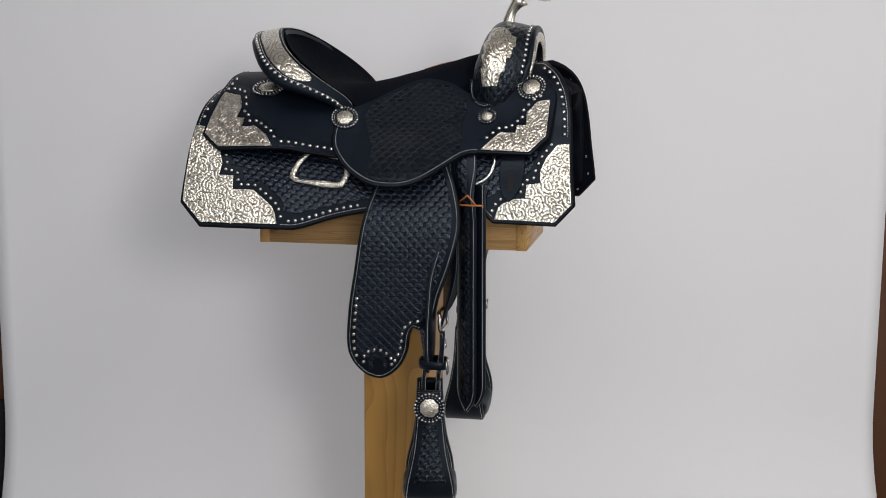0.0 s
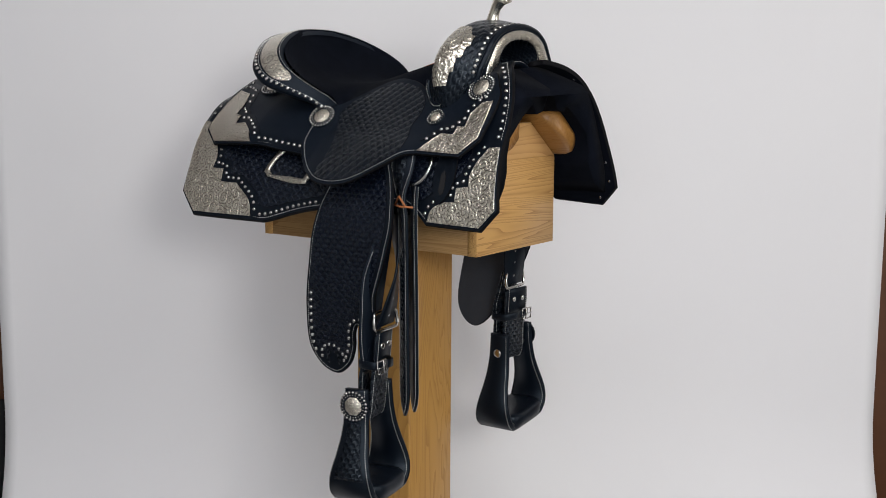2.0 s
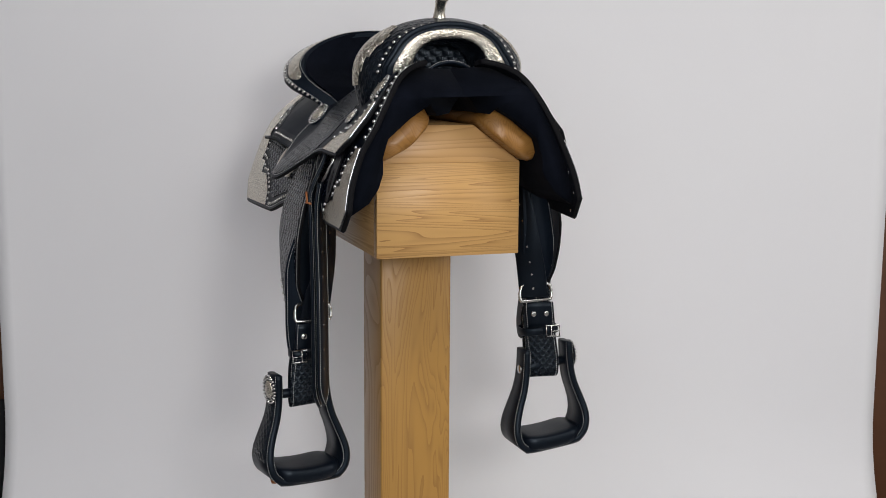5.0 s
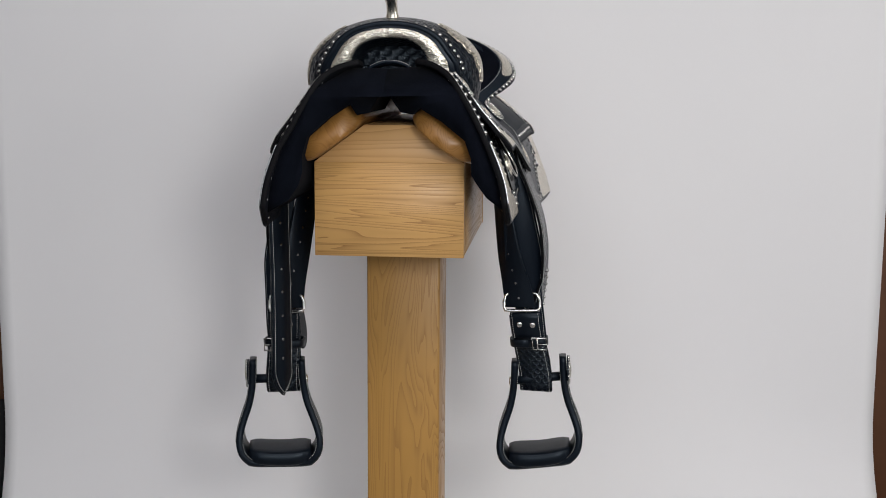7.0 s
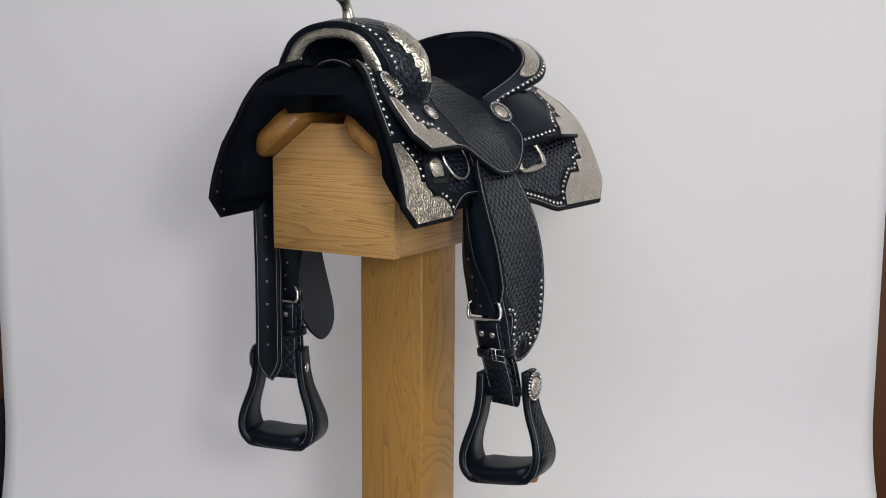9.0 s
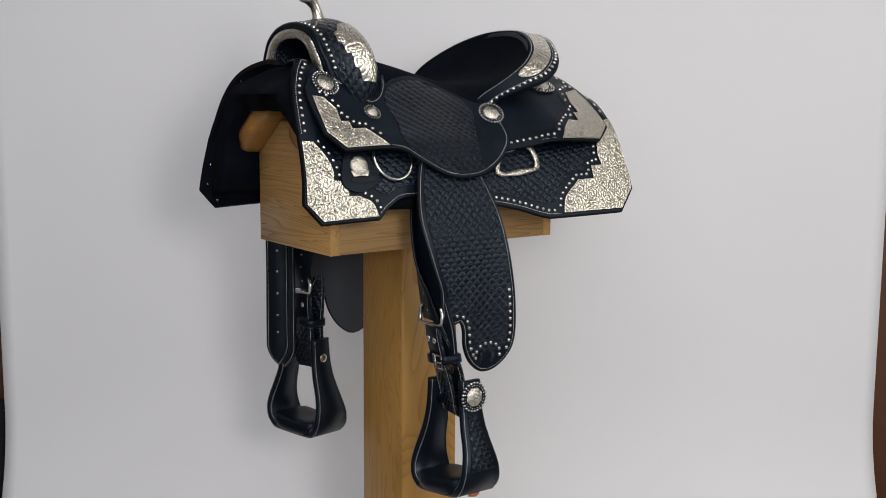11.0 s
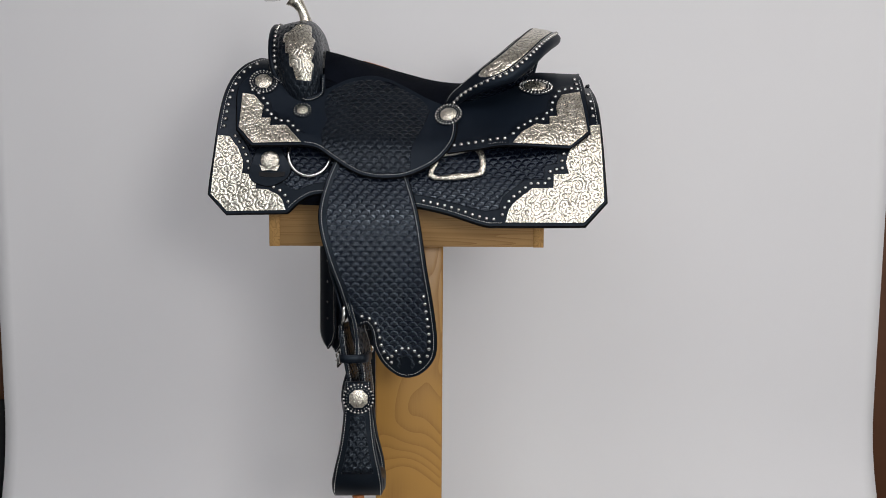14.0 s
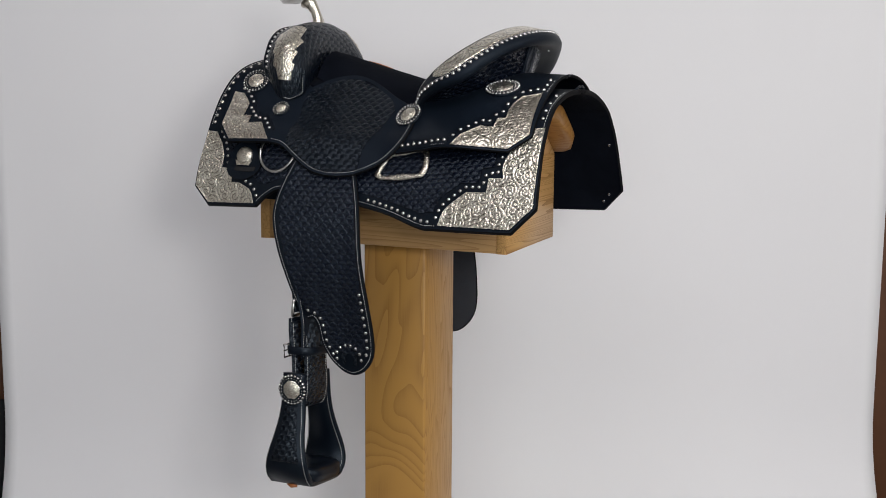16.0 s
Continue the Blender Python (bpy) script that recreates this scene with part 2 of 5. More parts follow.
def disc(bm, m, r, depth, sides=24, dome=0.35, mat=0):
    """A domed disc: its back at z = 0, under the matrix m."""
    rows = [(r, 0), (r, depth * (1 - dome)), (r * 0.9, depth * (1 - dome * 0.5)), (r * 0.55, depth * 0.95), (r * 0.02, depth)]
    layer = bm.loops.layers.uv.verify()
    rings = [[bm.verts.new(m @ Vector((a * math.cos(2 * math.pi * k / sides), a * math.sin(2 * math.pi * k / sides), h))) for k in range(sides)] for a, h in rows]
    for i in range(len(rings) - 1):
        for k in range(sides):
            f = bm.faces.new((rings[i][k], rings[i][(k + 1) % sides], rings[i + 1][(k + 1) % sides], rings[i + 1][k]))
            f.material_index = mat
            for l in f.loops:
                c = m.inverted() @ l.vert.co
                l[layer].uv = (c.x, c.y)
    bm.faces.new(rings[-1]).material_index = mat


# ---------------------------------------------------------------- the room
def room():
    # unseen shell: the pale walls and ceiling are added to bounce fill light
    bm = bmesh.new()
    box(bm, -2.6, 2.8, -4.6, 1.0, -0.1, 0.0)
    tagged(part("floor", bm, CARPET), "grey carpeted floor of the photo room", "floor", kind="structure")
    bm = bmesh.new()
    box(bm, -2.6, 2.8, -4.6, 1.0, 2.7, 2.8)
    tagged(part("ceiling", bm, WALL), "unseen plain off-white ceiling, added for bounce light", "ceiling", kind="structure")
    for name, a in (("wall_north", (-2.6, 2.8, 0.9, 1.0)), ("wall_west", (-2.7, -2.6, -4.6, 1.0)),
                    ("wall_east", (2.8, 2.9, -4.6, 1.0)), ("wall_south", (-2.6, 2.8, -4.7, -4.6))):
        bm = bmesh.new()
        box(bm, *a, 0.0, 2.7)
        tagged(part(name, bm, WALL), "unseen plain off-white painted wall, added for bounce light", "wall", kind="structure")
    # brown wooden posts seen past both edges of the paper
    for x0, x1, top in ((-1.42, -0.998, 2.5), (1.178, 1.6, 2.5)):
        bm = bmesh.new()
        box(bm, x0, x1, 0.70, 0.78, 0.0, top)
        tagged(bevel(part("trim", bm, BROWN), 0.006), "dark brown wooden board beside the white paper", "trim", kind="structure")
    bm = bmesh.new()
    rows = []
    for i in range(9):
        z = 0.86 * i / 8
        rows.append([(x, 0.655 - 0.012 * math.sin(9 * x + i) - 0.002 * i, z * 0.535) for x in np.linspace(-1.40, -0.997, 14)])
    loft(bm, rows)
    ob = tagged(part("dark_cloth", bm, DARK), "black cloth hanging low beside the white paper", "cloth")
    m = ob.modifiers.new("thick", "SOLIDIFY")
    m.thickness = 0.006


def backdrop():
    """White seamless paper: hangs close behind the stand and sweeps out on the floor."""
    bm = bmesh.new()
    rows = []
    for j in range(96):
        s = j / 95 * 3.2
        if s < 2.05:
            y, z = 0.6, 2.5 - s
        else:
            a = min((s - 2.05) / 0.45, math.pi / 2)
            extra = max(0.0, s - 2.05 - 0.45 * math.pi / 2)
            y, z = 0.6 - 0.45 * (1 - math.cos(a)) - extra, 0.45 * (1 - math.sin(a)) + 0.003
        row = []
        for i in range(70):
            x = -0.987 + 2.157 * i / 69
            w = noise.noise((x * 1.1, s * 0.7, 0.3)) * 0.012 + noise.noise((x * 3.4, s * 1.3, 4.0)) * 0.003
            w += 0.006 * math.exp(-((x + 0.987) / 0.05) ** 2) * math.sin(3 * s)
            row.append((x, y + (w if s < 2.05 else 0), z))
        rows.append(row)
    loft(bm, rows)
    ob = tagged(part("backdrop", bm, PAPER), "white seamless photo paper with faint ripples", "backdrop", kind="structure")
    m = ob.modifiers.new("thick", "SOLIDIFY")
    m.thickness = 0.0006


room()
backdrop()


# ---------------------------------------------------------------- the stand
def saddle_stand():
    root = tagged(new("saddle_stand"), "varnished oak saddle stand with a block top on a square post", "saddle stand")
    base = 0.115 + LIFT
    bm = bmesh.new()
    box(bm, -0.069, 0.0586, -0.0695, 0.0695, 0.004, base - 0.002)
    bevel(part("post", bm, OAK_Z, root), 0.004, 2)
    # boards of the block: two sides, two sloped tops, a ridge board, two ends
    x0, x1, e = -0.2515, 0.2478, 0.019
    side = [(0.1292, 0.0), (0.1292, 0.1625), (0.0425, 0.2265), (-0.0425, 0.2265), (-0.1292, 0.1625), (-0.1292, 0.0)]
    lower = [side[0], (0.1292, 0.1622), (-0.1292, 0.1622), side[5]]
    upper = [(0.1292, 0.1625), side[2], side[3], (-0.1292, 0.1625)]
    for a, b in ((x1 - e, x1), (x0, x0 + e)):
        for shape, mat, words in ((lower, OAK_Y, "pale oak end board with flat grain"), (upper, OAK_CAP, "plainer oak board above the joint")):
            bm = bmesh.new()
            loops = [[bm.verts.new((x, y, base + z)) for y, z in shape] for x in (a, b)]
            bm.faces.new(loops[0][::-1])
            bm.faces.new(loops[1])
            for k in range(4):
                bm.faces.new((loops[0][k], loops[0][(k + 1) % 4], loops[1][(k + 1) % 4], loops[1][k]))
            bmesh.ops.recalc_face_normals(bm, faces=bm.faces)
            bevel(part("end_board", bm, mat, root, words), 0.0004, 1)
    inner = [(y * (1 - 0.004), z * 0.998 + 0.0005) for y, z in side]
    t = 0.018
    for k, name in ((0, "side_board"), (1, "slope_board"), (2, "ridge_board"), (3, "slope_board"), (4, "side_board"), (5, "bottom_board")):
        (ya, za), (yb, zb) = inner[k], inner[(k + 1) % 6]
        d = Vector((0, yb - ya, zb - za)).normalized()
        nrm = Vector((0, -d.z, d.y))
        bm = bmesh.new()
        q = [Vector((0, ya, base + za)), Vector((0, yb, base + zb))]
        q += [q[1] + nrm * t - d * t * 0.5, q[0] + nrm * t + d * t * 0.5]
        loops = [[bm.verts.new(p + Vector((x, 0, 0))) for p in q] for x in (x0 + e, x1 - e)]
        bm.faces.new(loops[0])
        bm.faces.new(loops[1][::-1])
        for i in range(4):
            bm.faces.new((loops[0][i], loops[0][(i + 1) % 4], loops[1][(i + 1) % 4], loops[1][i]))
        bmesh.ops.recalc_face_normals(bm, faces=bm.faces)
        bevel(part(name, bm, OAK_X, root), 0.001, 1)
    # two rounded rests on the slopes
    for s in (1, -1):
        slope = Vector((0, s * 0.0867, -0.064)).normalized()
        out = Vector((0, s * 0.064, 0.0867)).normalized()
        start = Vector((0, s * 0.0425, base + 0.2265)) - slope * 0.012 + out * 0.0005
        bm = bmesh.new()
        rows = []
        L, wd, th = 0.296, 0.134, 0.052
        nx = 44
        for i in range(nx + 1):
            x = -L + 2 * L * i / nx
            k = max(0.0, (abs(x) - (L - 0.05)) / 0.05)
            g = math.sqrt(max(0.0, 1 - k ** 2.4)) if k < 1 else 0.0
            g = max(g, 0.04)
            hgt, w = th * (0.45 + 0.55 * g) if k < 0.97 else th * 0.4, wd * (0.25 + 0.75 * g)
            row = []
            for j in range(20):
                a = 2 * math.pi * j / 20
                c, sn = math.cos(a), math.sin(a)
                sq = lambda q: math.copysign(abs(q) ** 0.5, q)
                row.append(start + slope * (wd / 2 + w / 2 * sq(c)) + out * (hgt / 2 + hgt / 2 * sq(sn)) + Vector((x, 0, 0)))
            rows.append(row)
        vs = loft(bm, rows, close_u=True)
        bm.faces.new(vs[0])
        bm.faces.new(vs[-1])
        bmesh.ops.recalc_face_normals(bm, faces=bm.faces)
        part("rest", bm, PAD, root, "rounded honey-brown oak rest")
    return root


stand = saddle_stand()


# ---------------------------------------------------------------- the saddle: its surfaces
# Cross profiles (y, z) from the crown to the hem at several x; x runs forward, the working origin lies LIFT above the floor.
SKIRT_ROWS = (
    (-0.345, ((0, .402), (.05, .399), (.10, .389), (.152, .368), (.188, .335), (.215, .295), (.238, .24), (.252, .20), (.266, .16))),
    (-0.030, ((0, .405), (.04, .398), (.08, .382), (.115, .357), (.148, .326), (.184, .288), (.212, .24), (.226, .20), (.238, .16))),
    (0.310, ((.055, .457), (.083, .447), (.109, .427), (.131, .395), (.154, .354), (.176, .305), (.194, .255), (.202, .21), (.207, .16))))
FLAP_ROWS = (
    (-0.330, ((0, .424), (.055, .416), (.102, .397), (.135, .379), (.165, .357), (.191, .332), (.212, .30), (.232, .24))),
    (-0.200, ((0, .430), (.06, .417), (.105, .397), (.135, .379), (.168, .355), (.200, .330), (.227, .303), (.250, .24))),
    (-0.050, ((0, .428), (.04, .420), (.075, .406), (.104, .384), (.134, .354), (.160, .325), (.190, .295), (.223, .24))),
    (0.080, ((.02, .446), (.055, .436), (.086, .415), (.109, .390), (.139, .356), (.169, .326), (.199, .296), (.226, .24))),
    (0.200, ((.052, .446), (.077, .435), (.101, .414), (.121, .389), (.144, .356), (.171, .327), (.201, .297), (.228, .24))),
    (0.310, ((.066, .452), (.086, .437), (.108, .416), (.129, .391), (.153, .358), (.177, .328), (.196, .297), (.218, .24))))


class Drape:
    """A smooth sheet given by cross profiles; a place on it is (x, q), q counts along the profile from the crown."""

    def __init__(self, rows, flare=None):
        self.flare = flare
        self.xs = np.array([r[0] for r in rows])
        self.p = np.array([r[1] for r in rows], float)
        self.n = self.p.shape[1]

    def profile(self, x):
        x = min(max(x, self.xs[0]), self.xs[-1])
        i = min(int(np.searchsorted(self.xs, x, side="right")) - 1, len(self.xs) - 2)
        t = (x - self.xs[i]) / (self.xs[i + 1] - self.xs[i])
        t = t * t * (3 - 2 * t) * 0.5 + t * 0.5
        return self.p[i] * (1 - t) + self.p[i + 1] * t

    def yz(self, x, q):
        p = self.profile(x)
        q = min(max(q, 0.0), self.n - 1.0001)
        k = int(q)
        t = q - k
        g = lambda j: p[min(max(j, 0), self.n - 1)]
        a, b, c, d = g(k - 1), g(k), g(k + 1), g(k + 2)
        return 0.5 * (2 * b + (c - a) * t + (2 * a - 5 * b + 4 * c - d) * t * t + (3 * b - a - 3 * c + d) * t ** 3)

    def q_at(self, x, z):
        lo, hi = 0.0, self.n - 1.0001
        for _ in range(22):
            m = (lo + hi) / 2
            if self.yz(x, m)[1] > z:
                lo = m
            else:
                hi = m
        return lo

    def arc(self, x, q):
        p = self.profile(x)
        s = np.concatenate([[0], np.cumsum(np.linalg.norm(np.diff(p, axis=0), axis=1))])
        return float(np.interp(q, np.arange(self.n), s))

    def point(self, x, q, side):
        y, z = self.yz(x, q)
        if self.flare and side < 0:
            y += self.flare(x, z)
        x += (0.045 if side > 0 else 0.012) * max(0.0, -0.2 - x)
        return Vector((x + 0.012 * side * y, side * y, z))

    def normal(self, x, q, side):
        e = 0.04
        du = self.point(x + 0.006, q, side) - self.point(x - 0.006, q, side)
        dv = self.point(x, q + e, side) - self.point(x, q - e, side)
        if dv.length < 1e-6:
            return Vector((0, 0, 1))
        n = du.cross(dv) * side * -1
        n.normalize()
        return n if n.y * side > -0.02 or n.z > 0.3 else -n




def near_flare(x, z):
    """On the near side the lower hems of the jockeys stand off a little."""
    k = min(1.0, max(0.0, (0.318 - z) / 0.075))
    return k * k * (3 - 2 * k) * (0.014 + 0.024 * math.exp(-((x - 0.03) / 0.11) ** 2)) * (1 if x < 0.14 else max(0.0, 1 - (x - 0.14) / 0.06))


def skirt_flare(x, z):
    """The near skirt hangs a little wider in front."""
    return 0.008 * min(1.0, max(0.0, (0.35 - z) / 0.04)) * min(1.0, max(0.0, (x - 0.1) / 0.15))


SKIRT, FLAP = Drape(SKIRT_ROWS, skirt_flare), Drape(FLAP_ROWS, near_flare)


class Flat:
    """A hanging sheet: y depends on x and z; used for the fenders."""
    n = 99

    def q_at(self, x, z):
        return z

    def point(self, x, z, side):
        y = sum(np.interp(z + d, (-.11, -.05, .05, .12, .17, .20, .24, .285), (.221, .234, .250, .252, .245, .235, .2185, .1985)) for d in (-.03, -.018, -.006, .006, .018, .03)) / 6
        k = max(0.0, x - 0.07)
        y += (0.16 if side > 0 else 0.0) * max(0.0, -x) * min(1.0, max(0.0, (0.2 - z) / 0.1))
        y -= 0.0 if side > 0 else 0.006 * min(1.0, max(0.0, (0.2 - z) / 0.1))
        if z < 0.05:
            y -= k * (0.05 - z) * 8
        return Vector((x, side * y, z))

    def normal(self, x, z, side):
        du = self.point(x + 0.004, z, side) - self.point(x - 0.004, z, side)
        dv = self.point(x, z + 0.004, side) - self.point(x, z - 0.004, side)
        n = du.cross(dv).normalized()
        return n if n.y * side > 0 else -n


FENDER = Flat()


def flat_outline(pts, step=0.007):
    """Dense closed (x, z) outline from control points."""
    return [tuple(p) for p in smooth_line(pts, step, closed=True)]


def inset(line, d):
    """The closed outline moved inwards by d, without the points that come too near to it."""
    a = np.array(line)
    area = 0.5 * np.sum(a[:, 0] * np.roll(a[:, 1], -1) - np.roll(a[:, 0], -1) * a[:, 1])
    t = np.roll(a, -1, 0) - np.roll(a, 1, 0)
    t /= np.maximum(np.linalg.norm(t, axis=1), 1e-9)[:, None]
    n = np.stack([-t[:, 1], t[:, 0]], 1) * (1 if area > 0 else -1)
    b = a + n * d
    gap = np.min(np.linalg.norm(b[:, None] - a[None], axis=2), axis=1)
    return [tuple(p) for p, g in zip(b, gap) if g > abs(d) * 0.93]


def panel(name, outline, sheet, side, lift, thick, material, parent, label="", cell=0.011, bulge=0.35):
    """A piece of leather or metal of some thickness, cut by an (x, z) outline and laid on a sheet."""
    pts = [(x, sheet.q_at(x, z)) for x, z in outline]
    k = 1.0 if sheet is FENDER else 1 / 26.0
    cut = bmesh.new()
    vs = [cut.verts.new((x, q * k, 0)) for x, q in pts]
    es = [cut.edges.new((vs[i], vs[(i + 1) % len(vs)])) for i in range(len(vs))]
    bmesh.ops.triangle_fill(cut, edges=es, use_beauty=True)
    for axis in (0, 1):
        c = [v.co[axis] for v in cut.verts]
        g = math.ceil(min(c) / cell) * cell + 1e-5
        while g < max(c):
            co, no = Vector((0, 0, 0)), Vector((0, 0, 0))
            co[axis], no[axis] = g, 1
            bmesh.ops.bisect_plane(cut, geom=cut.verts[:] + cut.edges[:] + cut.faces[:], plane_co=co, plane_no=no, dist=1e-6)
            g += cell
    bmesh.ops.remove_doubles(cut, verts=cut.verts, dist=2e-5)
    bm = bmesh.new()
    layer = bm.loops.layers.uv.verify()
    cut.verts.index_update()
    top, bot, mid, rim, uv = [], [], [], [], []
    for v in cut.verts:
        x, q = v.co.x, v.co.y / k
        p, n = sheet.point(x, q, side), sheet.normal(x, q, side)
        top.append(bm.verts.new(p + n * (lift + thick)))
        bot.append(bm.verts.new(p + n * lift))
        uv.append((x, v.co.y if k == 1 else -sheet.arc(x, q)))
    for f in cut.faces:
        i = [v.index for v in f.verts]
        a = bm.faces.new([top[j] for j in i])
        b = bm.faces.new([bot[j] for j in reversed(i)])
        b.material_index = 1 if isinstance(material, list) else 0
        for l, j in zip(a.loops, i):
            l[layer].uv = uv[j]
        for l, j in zip(b.loops, reversed(i)):
            l[layer].uv = uv[j]
    ring = {}
    for e in cut.edges:
        if len(e.link_faces) != 1:
            continue
        f = e.link_faces[0]
        w = []
        c = f.calc_center_median()
        for v in e.verts:
            if v.index not in ring:
                t, b = top[v.index].co, bot[v.index].co
                out = Vector((0, 0, 0))
                for q in v.link_edges:
                    if len(q.link_faces) == 1:
                        m3 = q.link_faces[0].calc_center_median()
                        d2 = q.verts[1].co - q.verts[0].co
                        nn = Vector((d2.y, -d2.x, 0)).normalized()
                        out += nn if nn.dot(q.verts[0].co - m3) > 0 else -nn
                out = out.normalized() if out.length > 1e-6 else Vector((0, 0, 0))
                x, y2 = v.co.x + out.x * 0.002, v.co.y + out.y * 0.002
                shift = sheet.point(x, y2 / k, side) - sheet.point(v.co.x, v.co.y / k, side)
                shift = shift.normalized() if shift.length > 1e-7 else shift
                ring[v.index] = [bm.verts.new(t), bm.verts.new((t + b) / 2 + shift * thick * bulge), bm.verts.new(b)]
            w.append(ring[v.index])
        for r in (0, 1):
            bm.faces.new((w[0][r], w[1][r], w[1][r + 1], w[0][r + 1])).material_index = len(material) if isinstance(material, list) else 1
    bmesh.ops.recalc_face_normals(bm, faces=bm.faces)
    cut.free()
    edge = BEAD if material in (SILVER, SILVER_FINE) else EDGE
    material = [*material, EDGE] if isinstance(material, list) else [material, edge]
    return part(name, bm, material, parent, label)


def place(sheet, side, x, z, lift):
    """The pose on a sheet: local z leaves it."""
    q = sheet.q_at(x, z)
    p, n = sheet.point(x, q, side), sheet.normal(x, q, side)
    return Matrix.Translation(p + n * lift) @ n.to_track_quat("Z", "Y").to_matrix().to_4x4()


def stud_mesh():
    bm = bmesh.new()
    disc(bm, Matrix.Identity(4), 0.0037, 0.0034, 12, 0.85)
    me = bpy.data.meshes.new("stud")
    for f in bm.faces:
        f.smooth = True
    bm.to_mesh(me)
    bm.free()
    me.materials.append(STUD)
    return me


STUD_MESH = stud_mesh()


def stud_at(m, parent):
    ob = new("stud", STUD_MESH)
    ob.parent = parent
    ob.matrix_local = m
    return ob


def studs(line, sheet, side, lift, parent, step=0.0125, start=0.006):
    for x, z in along(line, step, start):
        stud_at(place(sheet, side, x, z, lift), parent)


def stitches(parent, runs, lift, step=0.0042, length=0.0025, r=0.0005):
    """White thread: runs of (line, sheet, side) in one mesh under its part."""
    bm = bmesh.new()
    for line, sheet, side in runs:
        pts = along(line, step)
        for (x0, z0), (x1, z1) in zip(pts, pts[1:]):
            f = length / step
            a, b = place(sheet, side, x0, z0, lift).translation, place(sheet, side, x0 + (x1 - x0) * f, z0 + (z1 - z0) * f, lift).translation
            thread(bm, a, b, r)
    return tagged(part("stitching", bm, THREAD, parent, "pale thread stitching"), kind="stuff")


def thread(bm, a, b, r):
    d = (b - a)
    if d.length < 1e-5:
        return
    u = d.cross(Vector((0.2, 0.4, 0.9)))
    u = u.normalized() if u.length > 1e-7 else Vector((1, 0, 0))
    w = u.cross(d).normalized()
    ra = [bm.verts.new(a + u * r * c + w * r * s) for c, s in ((1, 0), (0, 1), (-1, 0), (0, -1))]
    rb = [bm.verts.new(b + u * r * c + w * r * s) for c, s in ((1, 0), (0, 1), (-1, 0), (0, -1))]
    for i in range(4):
        bm.faces.new((ra[i], ra[(i + 1) % 4], rb[(i + 1) % 4], rb[i]))
    bm.faces.new(ra[::-1])
    bm.faces.new(rb)


def stitch_3d(parent, lines, step=0.0042, length=0.0025, r=0.0005):
    bm = bmesh.new()
    for line in lines:
        pts = [Vector(p) for p in along(line, step)]
        for a, b in zip(pts, pts[1:]):
            thread(bm, a, a + (b - a) * length / step, r)
    return tagged(part("stitching", bm, THREAD, parent, "pale thread stitching"), kind="stuff")


def rosette(m, r, parent, beads=24, oval=1.0):
    """A concho: dark scalloped base, a ring of beads and rays, a silver middle with eight sides."""
    r *= 1.12
    bm = bmesh.new()
    sq = m @ Matrix.Diagonal((oval, 1, 1, 1))
    disc(bm, sq, r * 0.98, 0.004, 28, 0.5, 0)
    for i in range(beads):
        a = 2 * math.pi * i / beads
        disc(bm, sq @ Matrix.Translation((r * 0.9 * math.cos(a), r * 0.9 * math.sin(a), 0.0025)), r * 0.092, 0.0035, 6, 0.8, 1)
        disc(bm, sq @ Matrix.Translation((r * 0.73 * math.cos(a), r * 0.73 * math.sin(a), 0.003)), r * 0.05, 0.003, 5, 0.8, 1)
    disc(bm, sq @ Matrix.Translation((0, 0, 0.003)) @ pose(0, 0, 0, 0, 0, 22.5), r * 0.62, 0.0042, 8, 0.55, 2)
    disc(bm, sq @ Matrix.Translation((0, 0, 0.003)), r * 0.5, 0.0052, 16, 0.6, 2)
    return part("concho", bm, [LEATHER, STUD, SILVER_FINE], parent, "silver concho with a beaded rim", smooth=True)


def strip(bm, rows, thick, mat=0):
    """A strap: rows of (centre, half-width vector); its thickness lies across both."""
    vs = []
    n = len(rows)
    layer = bm.loops.layers.uv.verify()
    s, lens = 0.0, []
    for i, (c, h) in enumerate(rows):
        if i:
            s += (Vector(c) - Vector(rows[i - 1][0])).length
        lens.append(s)
        t = (Vector(rows[min(i + 1, n - 1)][0]) - Vector(rows[max(i - 1, 0)][0])).normalized()
        h = Vector(h)
        nn = t.cross(h).normalized() * thick / 2
        c = Vector(c)
        e = h * (1 - min(0.4, thick * 0.3 / max(h.length, 1e-4)))
        vs.append([bm.verts.new(p) for p in (c - h, c - e + nn, c + nn, c + e + nn, c + h, c + e - nn, c - nn, c - e - nn)])
    wid = (-1, -0.9, 0, 0.9, 1, 0.9, 0, -0.9)
    for i in range(n - 1):
        for k in range(8):
            q = ((i, k), (i, (k + 1) % 8), (i + 1, (k + 1) % 8), (i + 1, k))
            f = bm.faces.new([vs[a][b] for a, b in q])
            f.material_index = mat
            for l, (a, b) in zip(f.loops, q):
                l[layer].uv = (wid[b] * Vector(rows[a][1]).length, -lens[a])
    bm.faces.new(vs[0][::-1]).material_index = mat
    bm.faces.new(vs[-1]).material_index = mat


def edge_lines(rows, inset_w, off):
    """Two lines along a strap, near its edges, on the side of its normal."""
    out = ([], [])
    n = len(rows)
    for i, (c, h) in enumerate(rows):
        t = (Vector(rows[min(i + 1, n - 1)][0]) - Vector(rows[max(i - 1, 0)][0])).normalized()
        h = Vector(h)
        nn = t.cross(h).normalized() * off
        e = h * max(0.0, 1 - inset_w / max(h.length, 1e-4))
        out[0].append(Vector(c) + e + nn)
        out[1].append(Vector(c) - e + nn)
    return out


